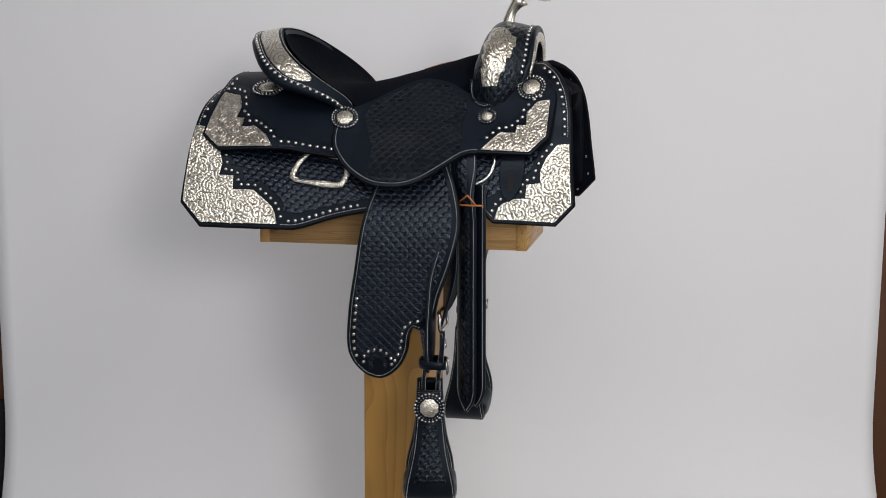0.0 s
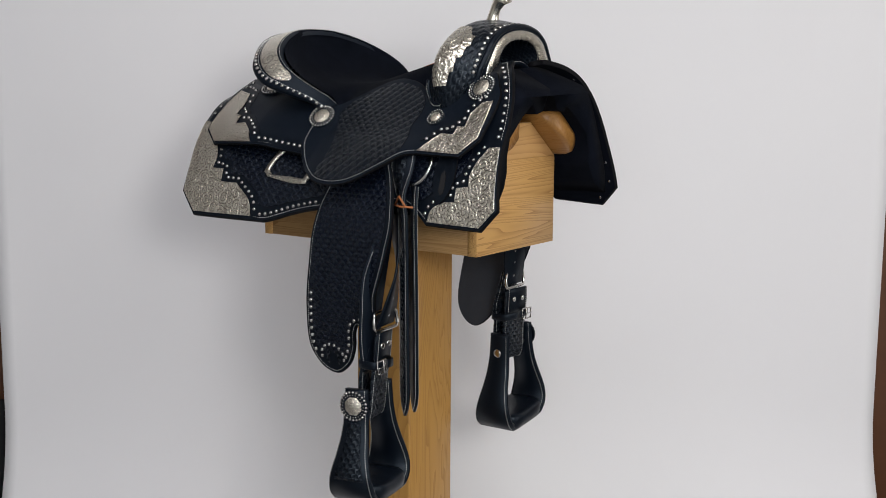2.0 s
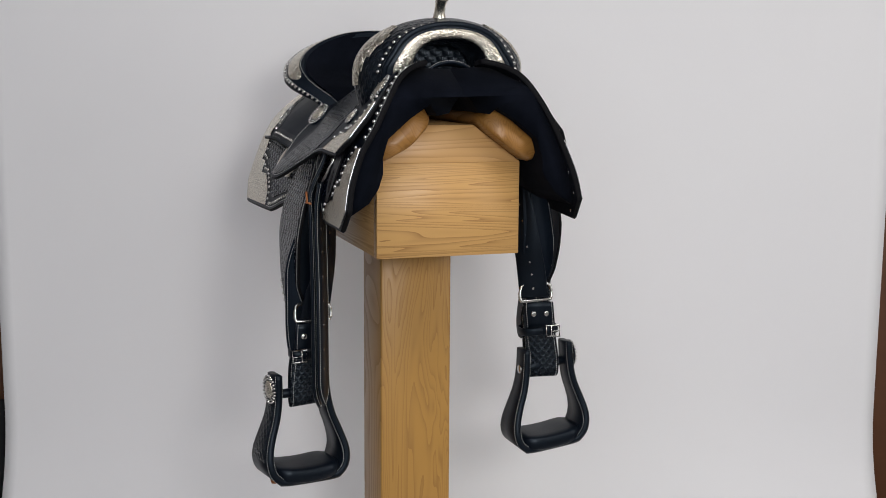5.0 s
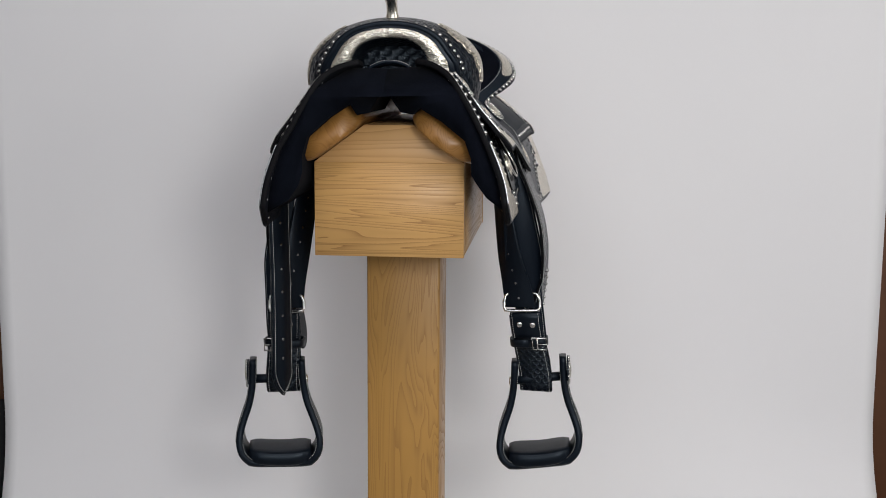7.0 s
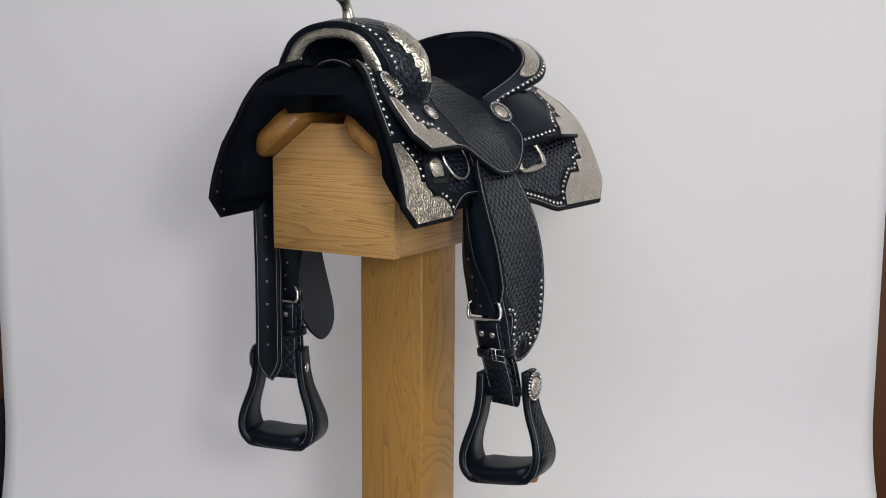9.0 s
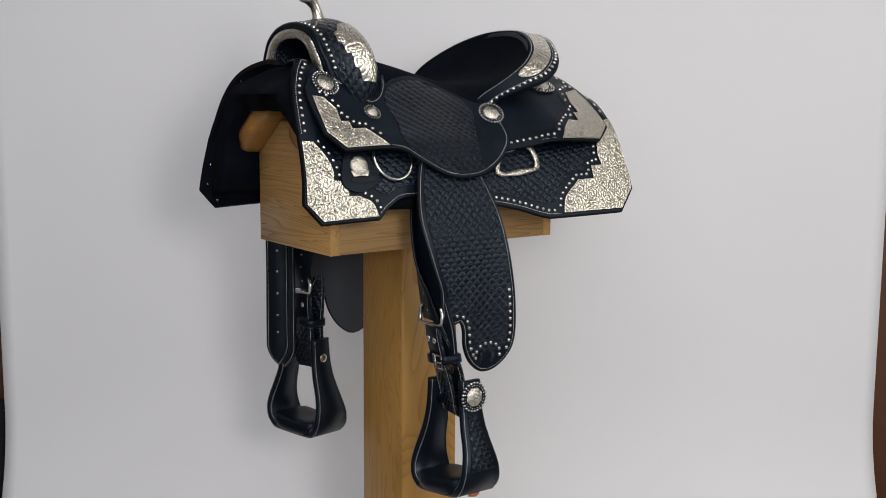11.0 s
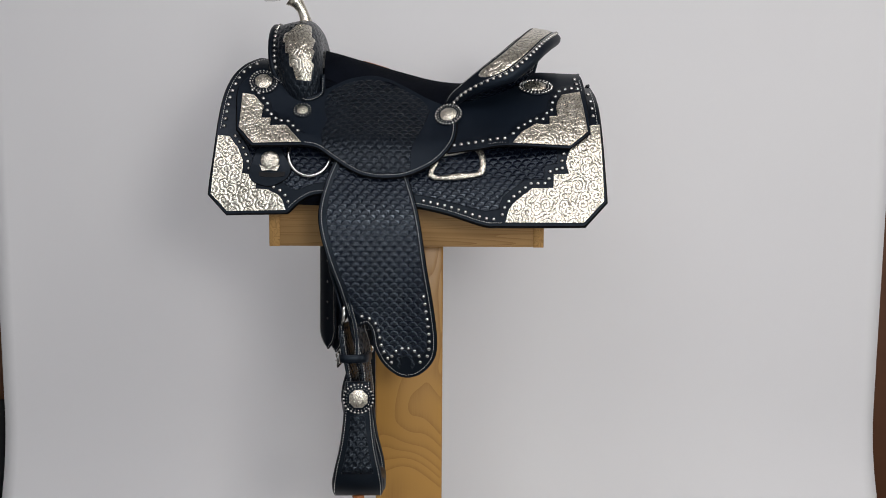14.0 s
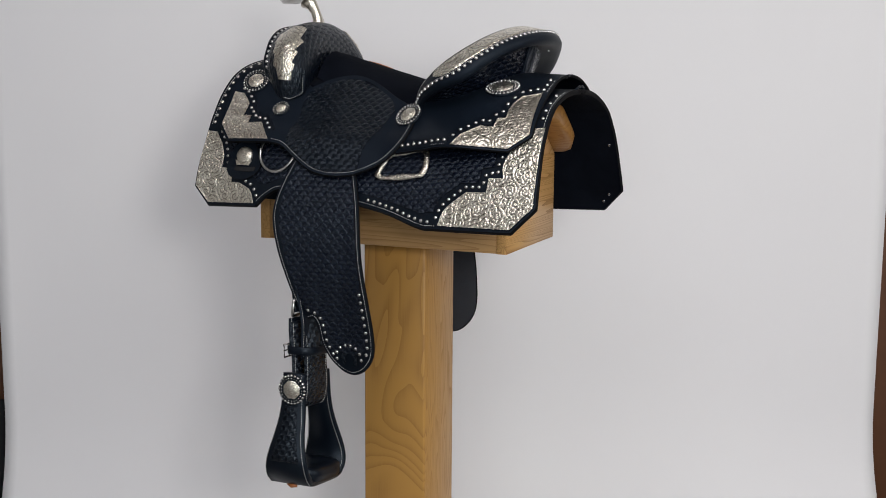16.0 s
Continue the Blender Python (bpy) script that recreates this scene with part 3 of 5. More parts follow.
def blend_rows(rows, step=0.012):
    """Catmull-Rom through (centre, half-width) rows."""
    six = [(*c, *h) for c, h in rows]
    out = []
    n = len(six)
    for i in range(n - 1):
        p = [np.array(six[min(max(k, 0), n - 1)], float) for k in (i - 1, i, i + 1, i + 2)]
        m = max(2, int(np.linalg.norm((p[2] - p[1])[:3]) / step))
        for j in range(m):
            t = j / m
            v = 0.5 * (2 * p[1] + (p[2] - p[0]) * t + (2 * p[0] - 5 * p[1] + 4 * p[2] - p[3]) * t * t + (3 * p[1] - p[0] - 3 * p[2] + p[3]) * t ** 3)
            out.append((tuple(v[:3]), tuple(v[3:])))
    out.append(rows[-1])
    return out


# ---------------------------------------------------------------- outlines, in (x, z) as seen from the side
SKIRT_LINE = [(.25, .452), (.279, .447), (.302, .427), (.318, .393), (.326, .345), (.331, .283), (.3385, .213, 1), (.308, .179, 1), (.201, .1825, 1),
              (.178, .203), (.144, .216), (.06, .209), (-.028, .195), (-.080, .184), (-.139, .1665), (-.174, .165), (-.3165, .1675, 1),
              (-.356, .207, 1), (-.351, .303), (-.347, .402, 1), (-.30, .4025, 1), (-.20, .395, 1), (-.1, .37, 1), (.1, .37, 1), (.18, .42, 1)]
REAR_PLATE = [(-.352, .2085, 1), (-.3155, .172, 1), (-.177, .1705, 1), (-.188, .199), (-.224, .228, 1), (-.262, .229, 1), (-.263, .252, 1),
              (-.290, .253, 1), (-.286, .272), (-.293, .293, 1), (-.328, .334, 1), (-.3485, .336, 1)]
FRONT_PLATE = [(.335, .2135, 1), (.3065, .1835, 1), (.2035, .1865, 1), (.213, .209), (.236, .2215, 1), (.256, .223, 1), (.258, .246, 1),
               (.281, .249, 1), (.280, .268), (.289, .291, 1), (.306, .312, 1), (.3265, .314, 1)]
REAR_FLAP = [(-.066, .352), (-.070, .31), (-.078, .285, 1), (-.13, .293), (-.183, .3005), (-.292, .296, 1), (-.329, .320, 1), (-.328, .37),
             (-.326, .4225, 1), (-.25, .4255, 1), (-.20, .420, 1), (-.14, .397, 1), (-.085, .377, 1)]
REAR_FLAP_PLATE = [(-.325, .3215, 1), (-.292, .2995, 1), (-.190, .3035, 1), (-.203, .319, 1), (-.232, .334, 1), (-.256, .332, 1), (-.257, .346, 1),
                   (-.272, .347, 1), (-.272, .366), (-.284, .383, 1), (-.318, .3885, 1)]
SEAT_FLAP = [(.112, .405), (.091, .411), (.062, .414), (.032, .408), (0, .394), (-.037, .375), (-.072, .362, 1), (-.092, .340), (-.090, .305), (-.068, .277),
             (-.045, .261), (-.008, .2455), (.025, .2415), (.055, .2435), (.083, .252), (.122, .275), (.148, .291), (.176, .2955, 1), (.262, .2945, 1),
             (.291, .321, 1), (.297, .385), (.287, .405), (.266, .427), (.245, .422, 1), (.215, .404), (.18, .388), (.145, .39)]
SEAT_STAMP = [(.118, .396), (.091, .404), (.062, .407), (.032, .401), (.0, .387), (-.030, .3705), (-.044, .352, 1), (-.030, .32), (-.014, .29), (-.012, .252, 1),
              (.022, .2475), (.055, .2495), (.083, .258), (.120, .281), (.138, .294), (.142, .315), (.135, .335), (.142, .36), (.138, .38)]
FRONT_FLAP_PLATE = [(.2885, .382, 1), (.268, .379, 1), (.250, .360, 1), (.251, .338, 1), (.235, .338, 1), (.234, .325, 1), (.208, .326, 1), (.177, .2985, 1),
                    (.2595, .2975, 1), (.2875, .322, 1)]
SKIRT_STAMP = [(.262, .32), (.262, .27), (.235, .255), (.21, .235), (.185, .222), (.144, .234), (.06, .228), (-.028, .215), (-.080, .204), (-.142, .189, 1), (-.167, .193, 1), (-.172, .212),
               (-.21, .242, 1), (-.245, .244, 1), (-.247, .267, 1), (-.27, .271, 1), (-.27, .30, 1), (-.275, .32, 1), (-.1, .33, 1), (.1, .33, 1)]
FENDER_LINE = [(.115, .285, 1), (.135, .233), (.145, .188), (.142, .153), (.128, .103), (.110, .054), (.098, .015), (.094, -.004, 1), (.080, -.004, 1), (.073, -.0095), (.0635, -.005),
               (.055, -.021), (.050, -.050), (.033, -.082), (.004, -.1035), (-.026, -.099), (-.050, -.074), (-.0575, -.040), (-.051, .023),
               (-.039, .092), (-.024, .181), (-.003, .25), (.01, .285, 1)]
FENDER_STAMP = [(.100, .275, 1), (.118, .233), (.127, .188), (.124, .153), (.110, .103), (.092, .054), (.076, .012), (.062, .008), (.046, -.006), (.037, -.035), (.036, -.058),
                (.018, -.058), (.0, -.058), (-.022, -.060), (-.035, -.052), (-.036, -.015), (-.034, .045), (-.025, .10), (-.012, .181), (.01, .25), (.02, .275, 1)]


def run_between(line, a, b):
    """The stretch of a closed outline from the point nearest a to the point nearest b, in its own order."""
    arr = np.array(line)
    i = int(np.argmin(np.linalg.norm(arr - np.array(a), axis=1)))
    j = int(np.argmin(np.linalg.norm(arr - np.array(b), axis=1)))
    return line[i:j + 1] if i <= j else line[i:] + line[:j + 1]


def plate_rim(plate, out, sheet, side, lift):
    """The plain bright bead round an engraved plate."""
    bm = bmesh.new()
    tube(bm, [place(sheet, side, x, z, lift).translation for x, z in inset(out, 0.0014)], 0.0008, 6, True)
    part("rim", bm, SILVER_FINE, plate, "plain bright silver rim")


def stepped_border(plate, a, b, wide, sheet, side, lift, parent):
    """The black strip with a stepped edge that carries the studs round a plate."""
    run = run_between(inset(flat_outline(plate, 0.005), -wide), a, b)
    mid = np.mean([p[:2] for p in plate], axis=0)
    back = [tuple(np.array(p) * 0.2 + mid * 0.8) for p in (run[-1], run[0])]
    panel("stud_border", run + back, sheet, side, lift, 0.0011, LEATHER, parent, "smooth black strip with a stepped edge")


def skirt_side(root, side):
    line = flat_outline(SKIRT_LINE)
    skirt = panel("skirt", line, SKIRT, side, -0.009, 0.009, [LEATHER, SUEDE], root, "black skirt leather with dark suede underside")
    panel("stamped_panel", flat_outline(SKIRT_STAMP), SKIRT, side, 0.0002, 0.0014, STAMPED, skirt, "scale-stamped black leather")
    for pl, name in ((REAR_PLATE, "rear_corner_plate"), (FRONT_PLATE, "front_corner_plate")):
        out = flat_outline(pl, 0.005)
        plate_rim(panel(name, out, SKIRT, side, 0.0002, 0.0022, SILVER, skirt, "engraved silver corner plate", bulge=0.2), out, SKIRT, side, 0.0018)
        # studs follow the stepped edge of the plate
        far = inset(out, -0.0085)
        if pl is REAR_PLATE:
            studs(run_between(far, (-.168, .178), (-.30, .323)), SKIRT, side, 0.0005, skirt)
        else:
            studs(run_between(far, (.195, .196), (.30, .325)), SKIRT, side, 0.0005, skirt)
    edge = inset(line, 0.011)
    studs(run_between(edge, (-.028, .207), (-.165, .177)), SKIRT, side, 0.0005, skirt)
    studs(run_between(edge, (.262, .437), (.316, .325)), SKIRT, side, 0.0005, skirt)
    studs(run_between(edge, (-.337, .345), (-.335, .392)), SKIRT, side, 0.0005, skirt)
    hem = inset(line, 0.005)
    stitches(skirt, [(run_between(hem, (.25, .447), (.325, .32)), SKIRT, side), (run_between(hem, (.20, .19), (-.172, .171)), SKIRT, side),
                     (run_between(hem, (-.346, .34), (-.342, .397)), SKIRT, side)], 0.0004)
    for x, z in ((.322, .262), (.326, .225), (.306, .192), (-.33, .20), (-.318, .186), (-.338, .30), (.295, .42)):
        bm = bmesh.new()
        m = place(SKIRT, side, x, z, -0.009)
        disc(bm, m @ pose(0, 0, 0, 180), 0.0028, 0.0014, 8, 0.6)
        part("rivet", bm, BEAD, skirt, "small rivet in the suede")
    # engraved dee of the rear rigging
    dee = [(-.048, .246), (-.056, .266), (-.064, .279), (-.128, .291), (-.136, .284), (-.139, .262), (-.134, .251), (-.122, .2475), (-.058, .2415)]
    if side < 0:
        dee = [(-.060, .250), (-.060, .266), (-.066, .279), (-.125, .291), (-.139, .284), (-.153, .262), (-.156, .250), (-.148, .2435), (-.078, .2365), (-.066, .240)]
    pts = smooth_line(dee, 0.006, closed=True)
    bm = bmesh.new()
    layer = bm.loops.layers.uv.verify()
    wide = [tuple(p) for p in pts]
    n = len(wide)
    cx, cz = -0.094, 0.266
    ring = []
    for i, (x, z) in enumerate(wide):
        d = Vector((x - cx, z - cz)).normalized()
        row = []
        for w, h in ((0.0055, 0.006), (0.0045, 0.0085), (-0.0045, 0.0085), (-0.0055, 0.006), (-0.0045, 0.0035), (0.0045, 0.0035)):
            row.append(place(SKIRT, side, x + d.x * w, z + d.y * w, h).translation)
        ring.append(row)
    vs = [[bm.verts.new(p) for p in r] for r in ring]
    for i in range(n):
        for k in range(6):
            f = bm.faces.new((vs[i][k], vs[i][(k + 1) % 6], vs[(i + 1) % n][(k + 1) % 6], vs[(i + 1) % n][k]))
            for l in f.loops:
                l[layer].uv = (l.vert.co.x, l.vert.co.z)
    bmesh.ops.recalc_face_normals(bm, faces=bm.faces)
    part("dee_ring", bm, SILVER_FINE, root, "engraved silver dee ring on the skirt")
    # steel ring of the front rigging
    bm = bmesh.new()
    tube(bm, [place(SKIRT, side, 0.163 + 0.037 * math.cos(a), 0.281 + 0.037 * math.sin(a), 0.006).translation for a in np.linspace(0, 2 * math.pi, 30)[:-1]], 0.0033, 8, True)
    part("rigging_ring", bm, STEEL, root, "plain steel rigging ring")
    if side > 0:
        keep = [(.262, .272), (.255, .288), (.238, .295), (.216, .292), (.206, .275), (.196, .258), (.200, .243), (.214, .233), (.236, .227), (.262, .236), (.268, .253)]
        k = panel("latigo_keeper", flat_outline(keep), SKIRT, side, 0.0018, 0.0035, LEATHER, root, "black leather keeper with a slot")
        # no cut here: a black sheet on the keeper paints the slot's dark
        slot = [(.205, .251), (.228, .249), (.250, .250), (.250, .244), (.228, .242), (.206, .244)]
        panel("slot", flat_outline(slot), SKIRT, side, 0.0048, 0.0011, DARK, k)
        bm = bmesh.new()
        disc(bm, place(SKIRT, side, .232, .270, .0053), 0.0165, 0.006, 24, 0.5)
        disc(bm, place(SKIRT, side, .232, .270, .0093), 0.0115, 0.003, 20, 0.3)
        part("concho", bm, SILVER_FINE, k, "round silver concho")
        tab = [(.250, .262), (.245, .252), (.232, .2535), (.219, .252), (.214, .262), (.232, .256)]
        panel("banner", flat_outline(tab), SKIRT, side, 0.0054, 0.0022, SILVER_FINE, k, "small silver banner")
    else:
        keep = [(.243, .303), (.252, .285), (.250, .250), (.238, .226), (.228, .217), (.218, .226), (.212, .25), (.212, .285), (.222, .303)]
        k = panel("latigo_keeper", flat_outline(keep), SKIRT, side, 0.0018, 0.0035, LEATHER, root, "black leather keeper with a long slot")
        # the long slot's shaded opening is likewise a black sheet laid on top
        slot = [(.231, .272), (.236, .262), (.235, .236), (.229, .232), (.225, .238), (.226, .265)]
        panel("slot", flat_outline(slot), SKIRT, side, 0.0048, 0.0011, DARK, k)
    return skirt


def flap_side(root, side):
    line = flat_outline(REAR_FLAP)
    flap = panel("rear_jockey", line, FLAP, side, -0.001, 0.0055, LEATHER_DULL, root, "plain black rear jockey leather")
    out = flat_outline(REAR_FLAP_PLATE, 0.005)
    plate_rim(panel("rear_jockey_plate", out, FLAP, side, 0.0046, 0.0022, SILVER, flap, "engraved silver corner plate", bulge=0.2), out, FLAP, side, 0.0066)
    far = inset(out, -0.0085)
    stepped_border(REAR_FLAP_PLATE, (-.176, .318), (-.312, .399), 0.0155, FLAP, side, 0.0042, flap)
    studs(run_between(far, (-.181, .309), (-.31, .397)), FLAP, side, 0.0052, flap)
    edge = inset(line, 0.010)
    hem_in, hem_out = run_between(inset(line, 0.018), (-.088, .305), (-.178, .318)), run_between(inset(line, 0.002), (-.08, .289), (-.185, .3025))
    panel("stud_border", hem_out + hem_in[::-1], FLAP, side, 0.0042, 0.0009, LEATHER, flap, "smooth black strip along the hem")
    studs(run_between(edge, (-.083, .296), (-.178, .31)), FLAP, side, 0.005, flap)
    studs([(-.3155, .3885), (-.3145, .4), (-.3135, .4075), (-.313, .411), (-.3125, .4125)], FLAP, side, 0.0045, flap, 0.0085)
    hem = inset(line, 0.0045)
    stitches(flap, [(run_between(hem, (-.08, .29), (-.185, .305)), FLAP, side), (run_between(hem, (-.323, .39), (-.321, .411)), FLAP, side)], 0.0046)
    rosette(place(FLAP, side, -.236, .396, .0045), 0.0255, flap, 26, 1.12)

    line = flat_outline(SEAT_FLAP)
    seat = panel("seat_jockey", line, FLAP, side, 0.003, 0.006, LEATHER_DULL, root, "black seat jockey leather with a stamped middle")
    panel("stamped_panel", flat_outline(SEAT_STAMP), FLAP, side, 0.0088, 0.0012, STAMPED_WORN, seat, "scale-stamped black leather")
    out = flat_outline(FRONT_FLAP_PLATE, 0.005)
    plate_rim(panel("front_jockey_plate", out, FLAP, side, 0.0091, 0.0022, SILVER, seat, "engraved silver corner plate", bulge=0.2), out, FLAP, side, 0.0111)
    far = inset(out, -0.008)
    stepped_border(FRONT_FLAP_PLATE, (.272, .394), (.168, .312), 0.0145, FLAP, side, 0.0087, seat)
    studs(run_between(far, (.278, .389), (.172, .307)), FLAP, side, 0.0096, seat)
    hem = inset(line, 0.0045)
    stitches(seat, [(run_between(hem, (-.085, .335), (.175, .30)), FLAP, side)], 0.0092)
    rosette(place(FLAP, side, .2535, .401, .009), 0.0235, seat, 24)
    rosette(place(FLAP, side, .180, .3505, .009), 0.0145, seat, 18)
    rosette(place(FLAP, side, -.080, .3445, .009), 0.0225, seat, 24)


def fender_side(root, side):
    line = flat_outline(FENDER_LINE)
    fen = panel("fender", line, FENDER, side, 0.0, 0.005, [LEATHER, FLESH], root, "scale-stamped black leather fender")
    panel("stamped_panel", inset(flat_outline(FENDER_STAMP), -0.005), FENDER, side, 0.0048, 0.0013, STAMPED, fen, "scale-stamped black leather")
    edge = inset(line, 0.012)
    studs(run_between(edge, (.073, .004), (.03, -.07)), FENDER, side, 0.0056, fen, 0.0135)
    studs(run_between(edge, (-.038, -.066), (-.035, .052)), FENDER, side, 0.0056, fen, 0.0135)
    cx, cz = -0.004, -0.072
    shoe = [(cx + 0.026 * math.cos(a), cz + 0.022 * math.sin(a)) for a in np.linspace(-0.25, math.pi + 0.25, 26)]
    studs(shoe, FENDER, side, 0.005, fen, 0.0118, 0.001)
    out = [(cx + 0.017 * math.cos(a), cz - 0.004 + 0.017 * math.sin(a)) for a in np.linspace(-0.8, math.pi + 0.8, 24)]
    inn = [(cx + 0.010 * math.cos(a), cz - 0.004 + 0.011 * math.sin(a)) for a in np.linspace(math.pi + 0.6, -0.6, 20)]
    panel("horseshoe_stamp", out + inn, FENDER, side, 0.0048, 0.0012, STAMPED_SMALL, fen, "raised horseshoe stamp")
    hem = inset(line, 0.0042)
    stitches(fen, [(run_between(hem, (.112, .278), (.094, .005)), FENDER, side), (run_between(hem, (.073, -.003), (.004, .278)), FENDER, side)], 0.0052)

    # the neck of the fender turns to face forward and loops through the stirrup
    dx = 0.010 if side < 0 else -0.010
    s = side
    wy = lambda h: (0.2 * h, s * 0.98 * h, 0)
    rows = [((.076, s * .220, .02), (.010, s * .004, 0)), ((.076 + dx * .3, s * .224, -.01), (.012, s * .012, 0)), ((.074 + dx, s * .230, -.05), (.010, s * .024, 0)),
            ((.072 + dx, s * .236, -.085), wy(.029)), ((.072 + dx, s * .238, -.13), wy(.031)), ((.076 + dx, s * .239, -.157), wy(.031)), ((.083 + dx, s * .239, -.166), wy(.031)),
            ((.091 + dx, s * .239, -.158), wy(.031)), ((.095 + dx, s * .238, -.13), wy(.031)), ((.097 + dx, s * .234, -.09), wy(.0305)), ((.100 + dx, s * .231, -.06), wy(.030)),
            ((.102 + dx, s * .228, -.018), wy(.0295))]
    rows = blend_rows(rows, 0.008)
    bm = bmesh.new()
    strip(bm, rows, 0.0055)
    neck = part("fender_neck", bm, STAMPED_SMALL, root, "stamped leather neck looped through the stirrup")
    stitch_3d(neck, [l for o in (0.0031, -0.0031) for l in edge_lines(rows, 0.005, o)])
    # smooth leather that turns the front edge of the fender forward, tucked further in on the off side
    oy, more = (0.0, 0.0) if side < 0 else (0.011, 0.009)
    rows = blend_rows([((.112, s * .190, .285), (.002, s * .010, 0)), ((.117, s * (.212 - .5 * oy), .215), (.000, s * (.015 + more), 0)), ((.114, s * (.228 - oy), .15), (-.002, s * (.022 + more), 0)),
                       ((.102, s * (.237 - oy), .09), (-.004, s * (.029 + .6 * more), 0)), ((.091 + dx * .5, s * (.241 - .8 * oy), .03), (-.003, s * .027, 0)), ((.084 + dx, s * (.243 - .5 * oy), -.02), (-.003, s * .026, 0)), ((.084 + dx, s * (.242 - .3 * oy), -.05), (-.002, s * .026, 0)), ((.083 + dx, s * .240, -.08), (.001, s * .024, 0))])
    bm = bmesh.new()
    strip(bm, rows, 0.004)
    turned = part("turned_leather", bm, LEATHER_DULL, root, "smooth black leather turned forward")
    stitch_3d(turned, [l for o in (0.0024, -0.0024) for l in edge_lines(rows, 0.004, o)][::2])
    # smooth tab with two rivets, above the hobble
    rows = blend_rows([((.1055 + dx, s * .2285, -.012), wy(.0285)), ((.1045 + dx, s * .230, -.035), wy(.029)), ((.1025 + dx, s * .232, -.066), wy(.029))])
    bm = bmesh.new()
    strip(bm, rows, 0.004)
    tab = part("rivet_tab", bm, LEATHER, root, "smooth black tab with two rivets")
    stitch_3d(tab, [l for o in (0.0025, -0.0025) for l in edge_lines(rows, 0.004, o)])
    for k in (-0.012, 0.012):
        bm = bmesh.new()
        disc(bm, Matrix.Translation((.108 + dx + 0.2 * k * s, s * .230 + k, -.034)) @ pose(0, 0, 0, 0, 90, 0), 0.0055, 0.003, 14, 0.6)
        part("rivet", bm, STEEL, tab, "round steel rivet")
    # hobble strap with its buckle
    bm = bmesh.new()
    cxm, cym = 0.088 + dx, s * 0.232
    loop = [(cxm + 0.024 * math.copysign(abs(math.cos(a)) ** 0.6, math.cos(a)) + 0.2 * 0.034 * math.sin(a), cym + s * 0.034 * math.copysign(abs(math.sin(a)) ** 0.6, math.sin(a)), -0.069 + 0.003 * math.sin(a)) for a in np.linspace(0, 2 * math.pi, 33)]
    strip(bm, [(p, (0, 0, 0.0075)) for p in loop], 0.0035)
    hob = part("hobble_strap", bm, LEATHER, root, "narrow black hobble strap")
    bx, by = cxm + 0.030, cym + s * 0.020
    bm = bmesh.new()
    tube(bm, [(bx - 0.003 + 0.0, by - s * 0.013, -.080), (bx, by + s * 0.013, -.080), (bx, by + s * 0.013, -.058), (bx - 0.003, by - s * 0.013, -.058)], 0.0019, 6, True)
    tube(bm, [(bx, by - s * 0.004, -.080), (bx, by - s * 0.004, -.058)], 0.0014, 6)
    tube(bm, [(bx, by - s * 0.004, -.069), (bx + 0.002, by + s * 0.013, -.069)], 0.0012, 6)
    part("buckle", bm, STEEL, hob, "small steel buckle")
    # inner strap with holes, from the tree down to the steel ring
    rows = blend_rows([((.085, s * .165, .30), (.030, s * .012, 0)), ((.106, s * .184, .18), (.024, s * .016, 0)), ((.116 + dx * .5, s * .198, .10), (.016, s * .021, 0)),
                       ((.110 + dx, s * .212, .045), (.008, s * .026, 0)), ((.102 + dx, s * .219, .006), (.004, s * .0275, 0)), ((.100 + dx, s * .2195, -.002), (.004, s * .0275, 0))])
    bm = bmesh.new()
    strip(bm, rows, 0.0042)
    strap = part("stirrup_strap", bm, [LEATHER], root, "smooth black strap with punched holes")
    for i in range(4, len(rows) - 2, 2):
        c, h = Vector(rows[i][0]), Vector(rows[i][1])
        t = Vector(rows[i + 1][0]) - Vector(rows[i - 1][0])
        nn = t.cross(h).normalized()
        if nn.x < 0:
            nn = -nn
        bm = bmesh.new()
        disc(bm, Matrix.Translation(c + nn * 0.0021) @ nn.to_track_quat("Z", "Y").to_matrix().to_4x4(), 0.0022, 0.0005, 8, 0.3)
        part("hole_rim", bm, STEEL if i + 2 >= len(rows) - 2 else BEAD, strap, "punched hole")
    bm = bmesh.new()
    rp = [(.103 + dx, -.0325, .008), (.1035 + dx, -.030, .017), (.101 + dx, -.026, .021), (.098 + dx, -.0, .0215), (.101 + dx, .026, .021), (.1035 + dx, .030, .017), (.103 + dx, .0325, .008), (.104 + dx, .0325, -.003), (.105 + dx, .030, -.009), (.106 + dx, 0, -.0095), (.105 + dx, -.030, -.009), (.104 + dx, -.0325, -.003)]
    tube(bm, smooth_line([Vector((x, s * (.223 + y), z + .002)) for x, y, z in rp], 0.006, True), 0.0032, 8, True)
    ring = part("strap_ring", bm, STEEL, root, "steel strap ring")
    if side > 0:
        lean_forward((neck, turned, tab, hob, strap, ring))
    stirrup(root, side, dx)


def lean_forward(obs):
    """The off-side strap and its fittings sit further forward and in, most of all at the ring."""
    for ob in obs:
        for part_ob in (ob, *ob.children):
            for v in part_ob.data.vertices:
                k = float(np.interp(v.co.z, (-.13, -.03, .03, .22), (0, 1, 1, 0)))
                v.co.x += 0.010 * k
                v.co.y -= 0.008 * k


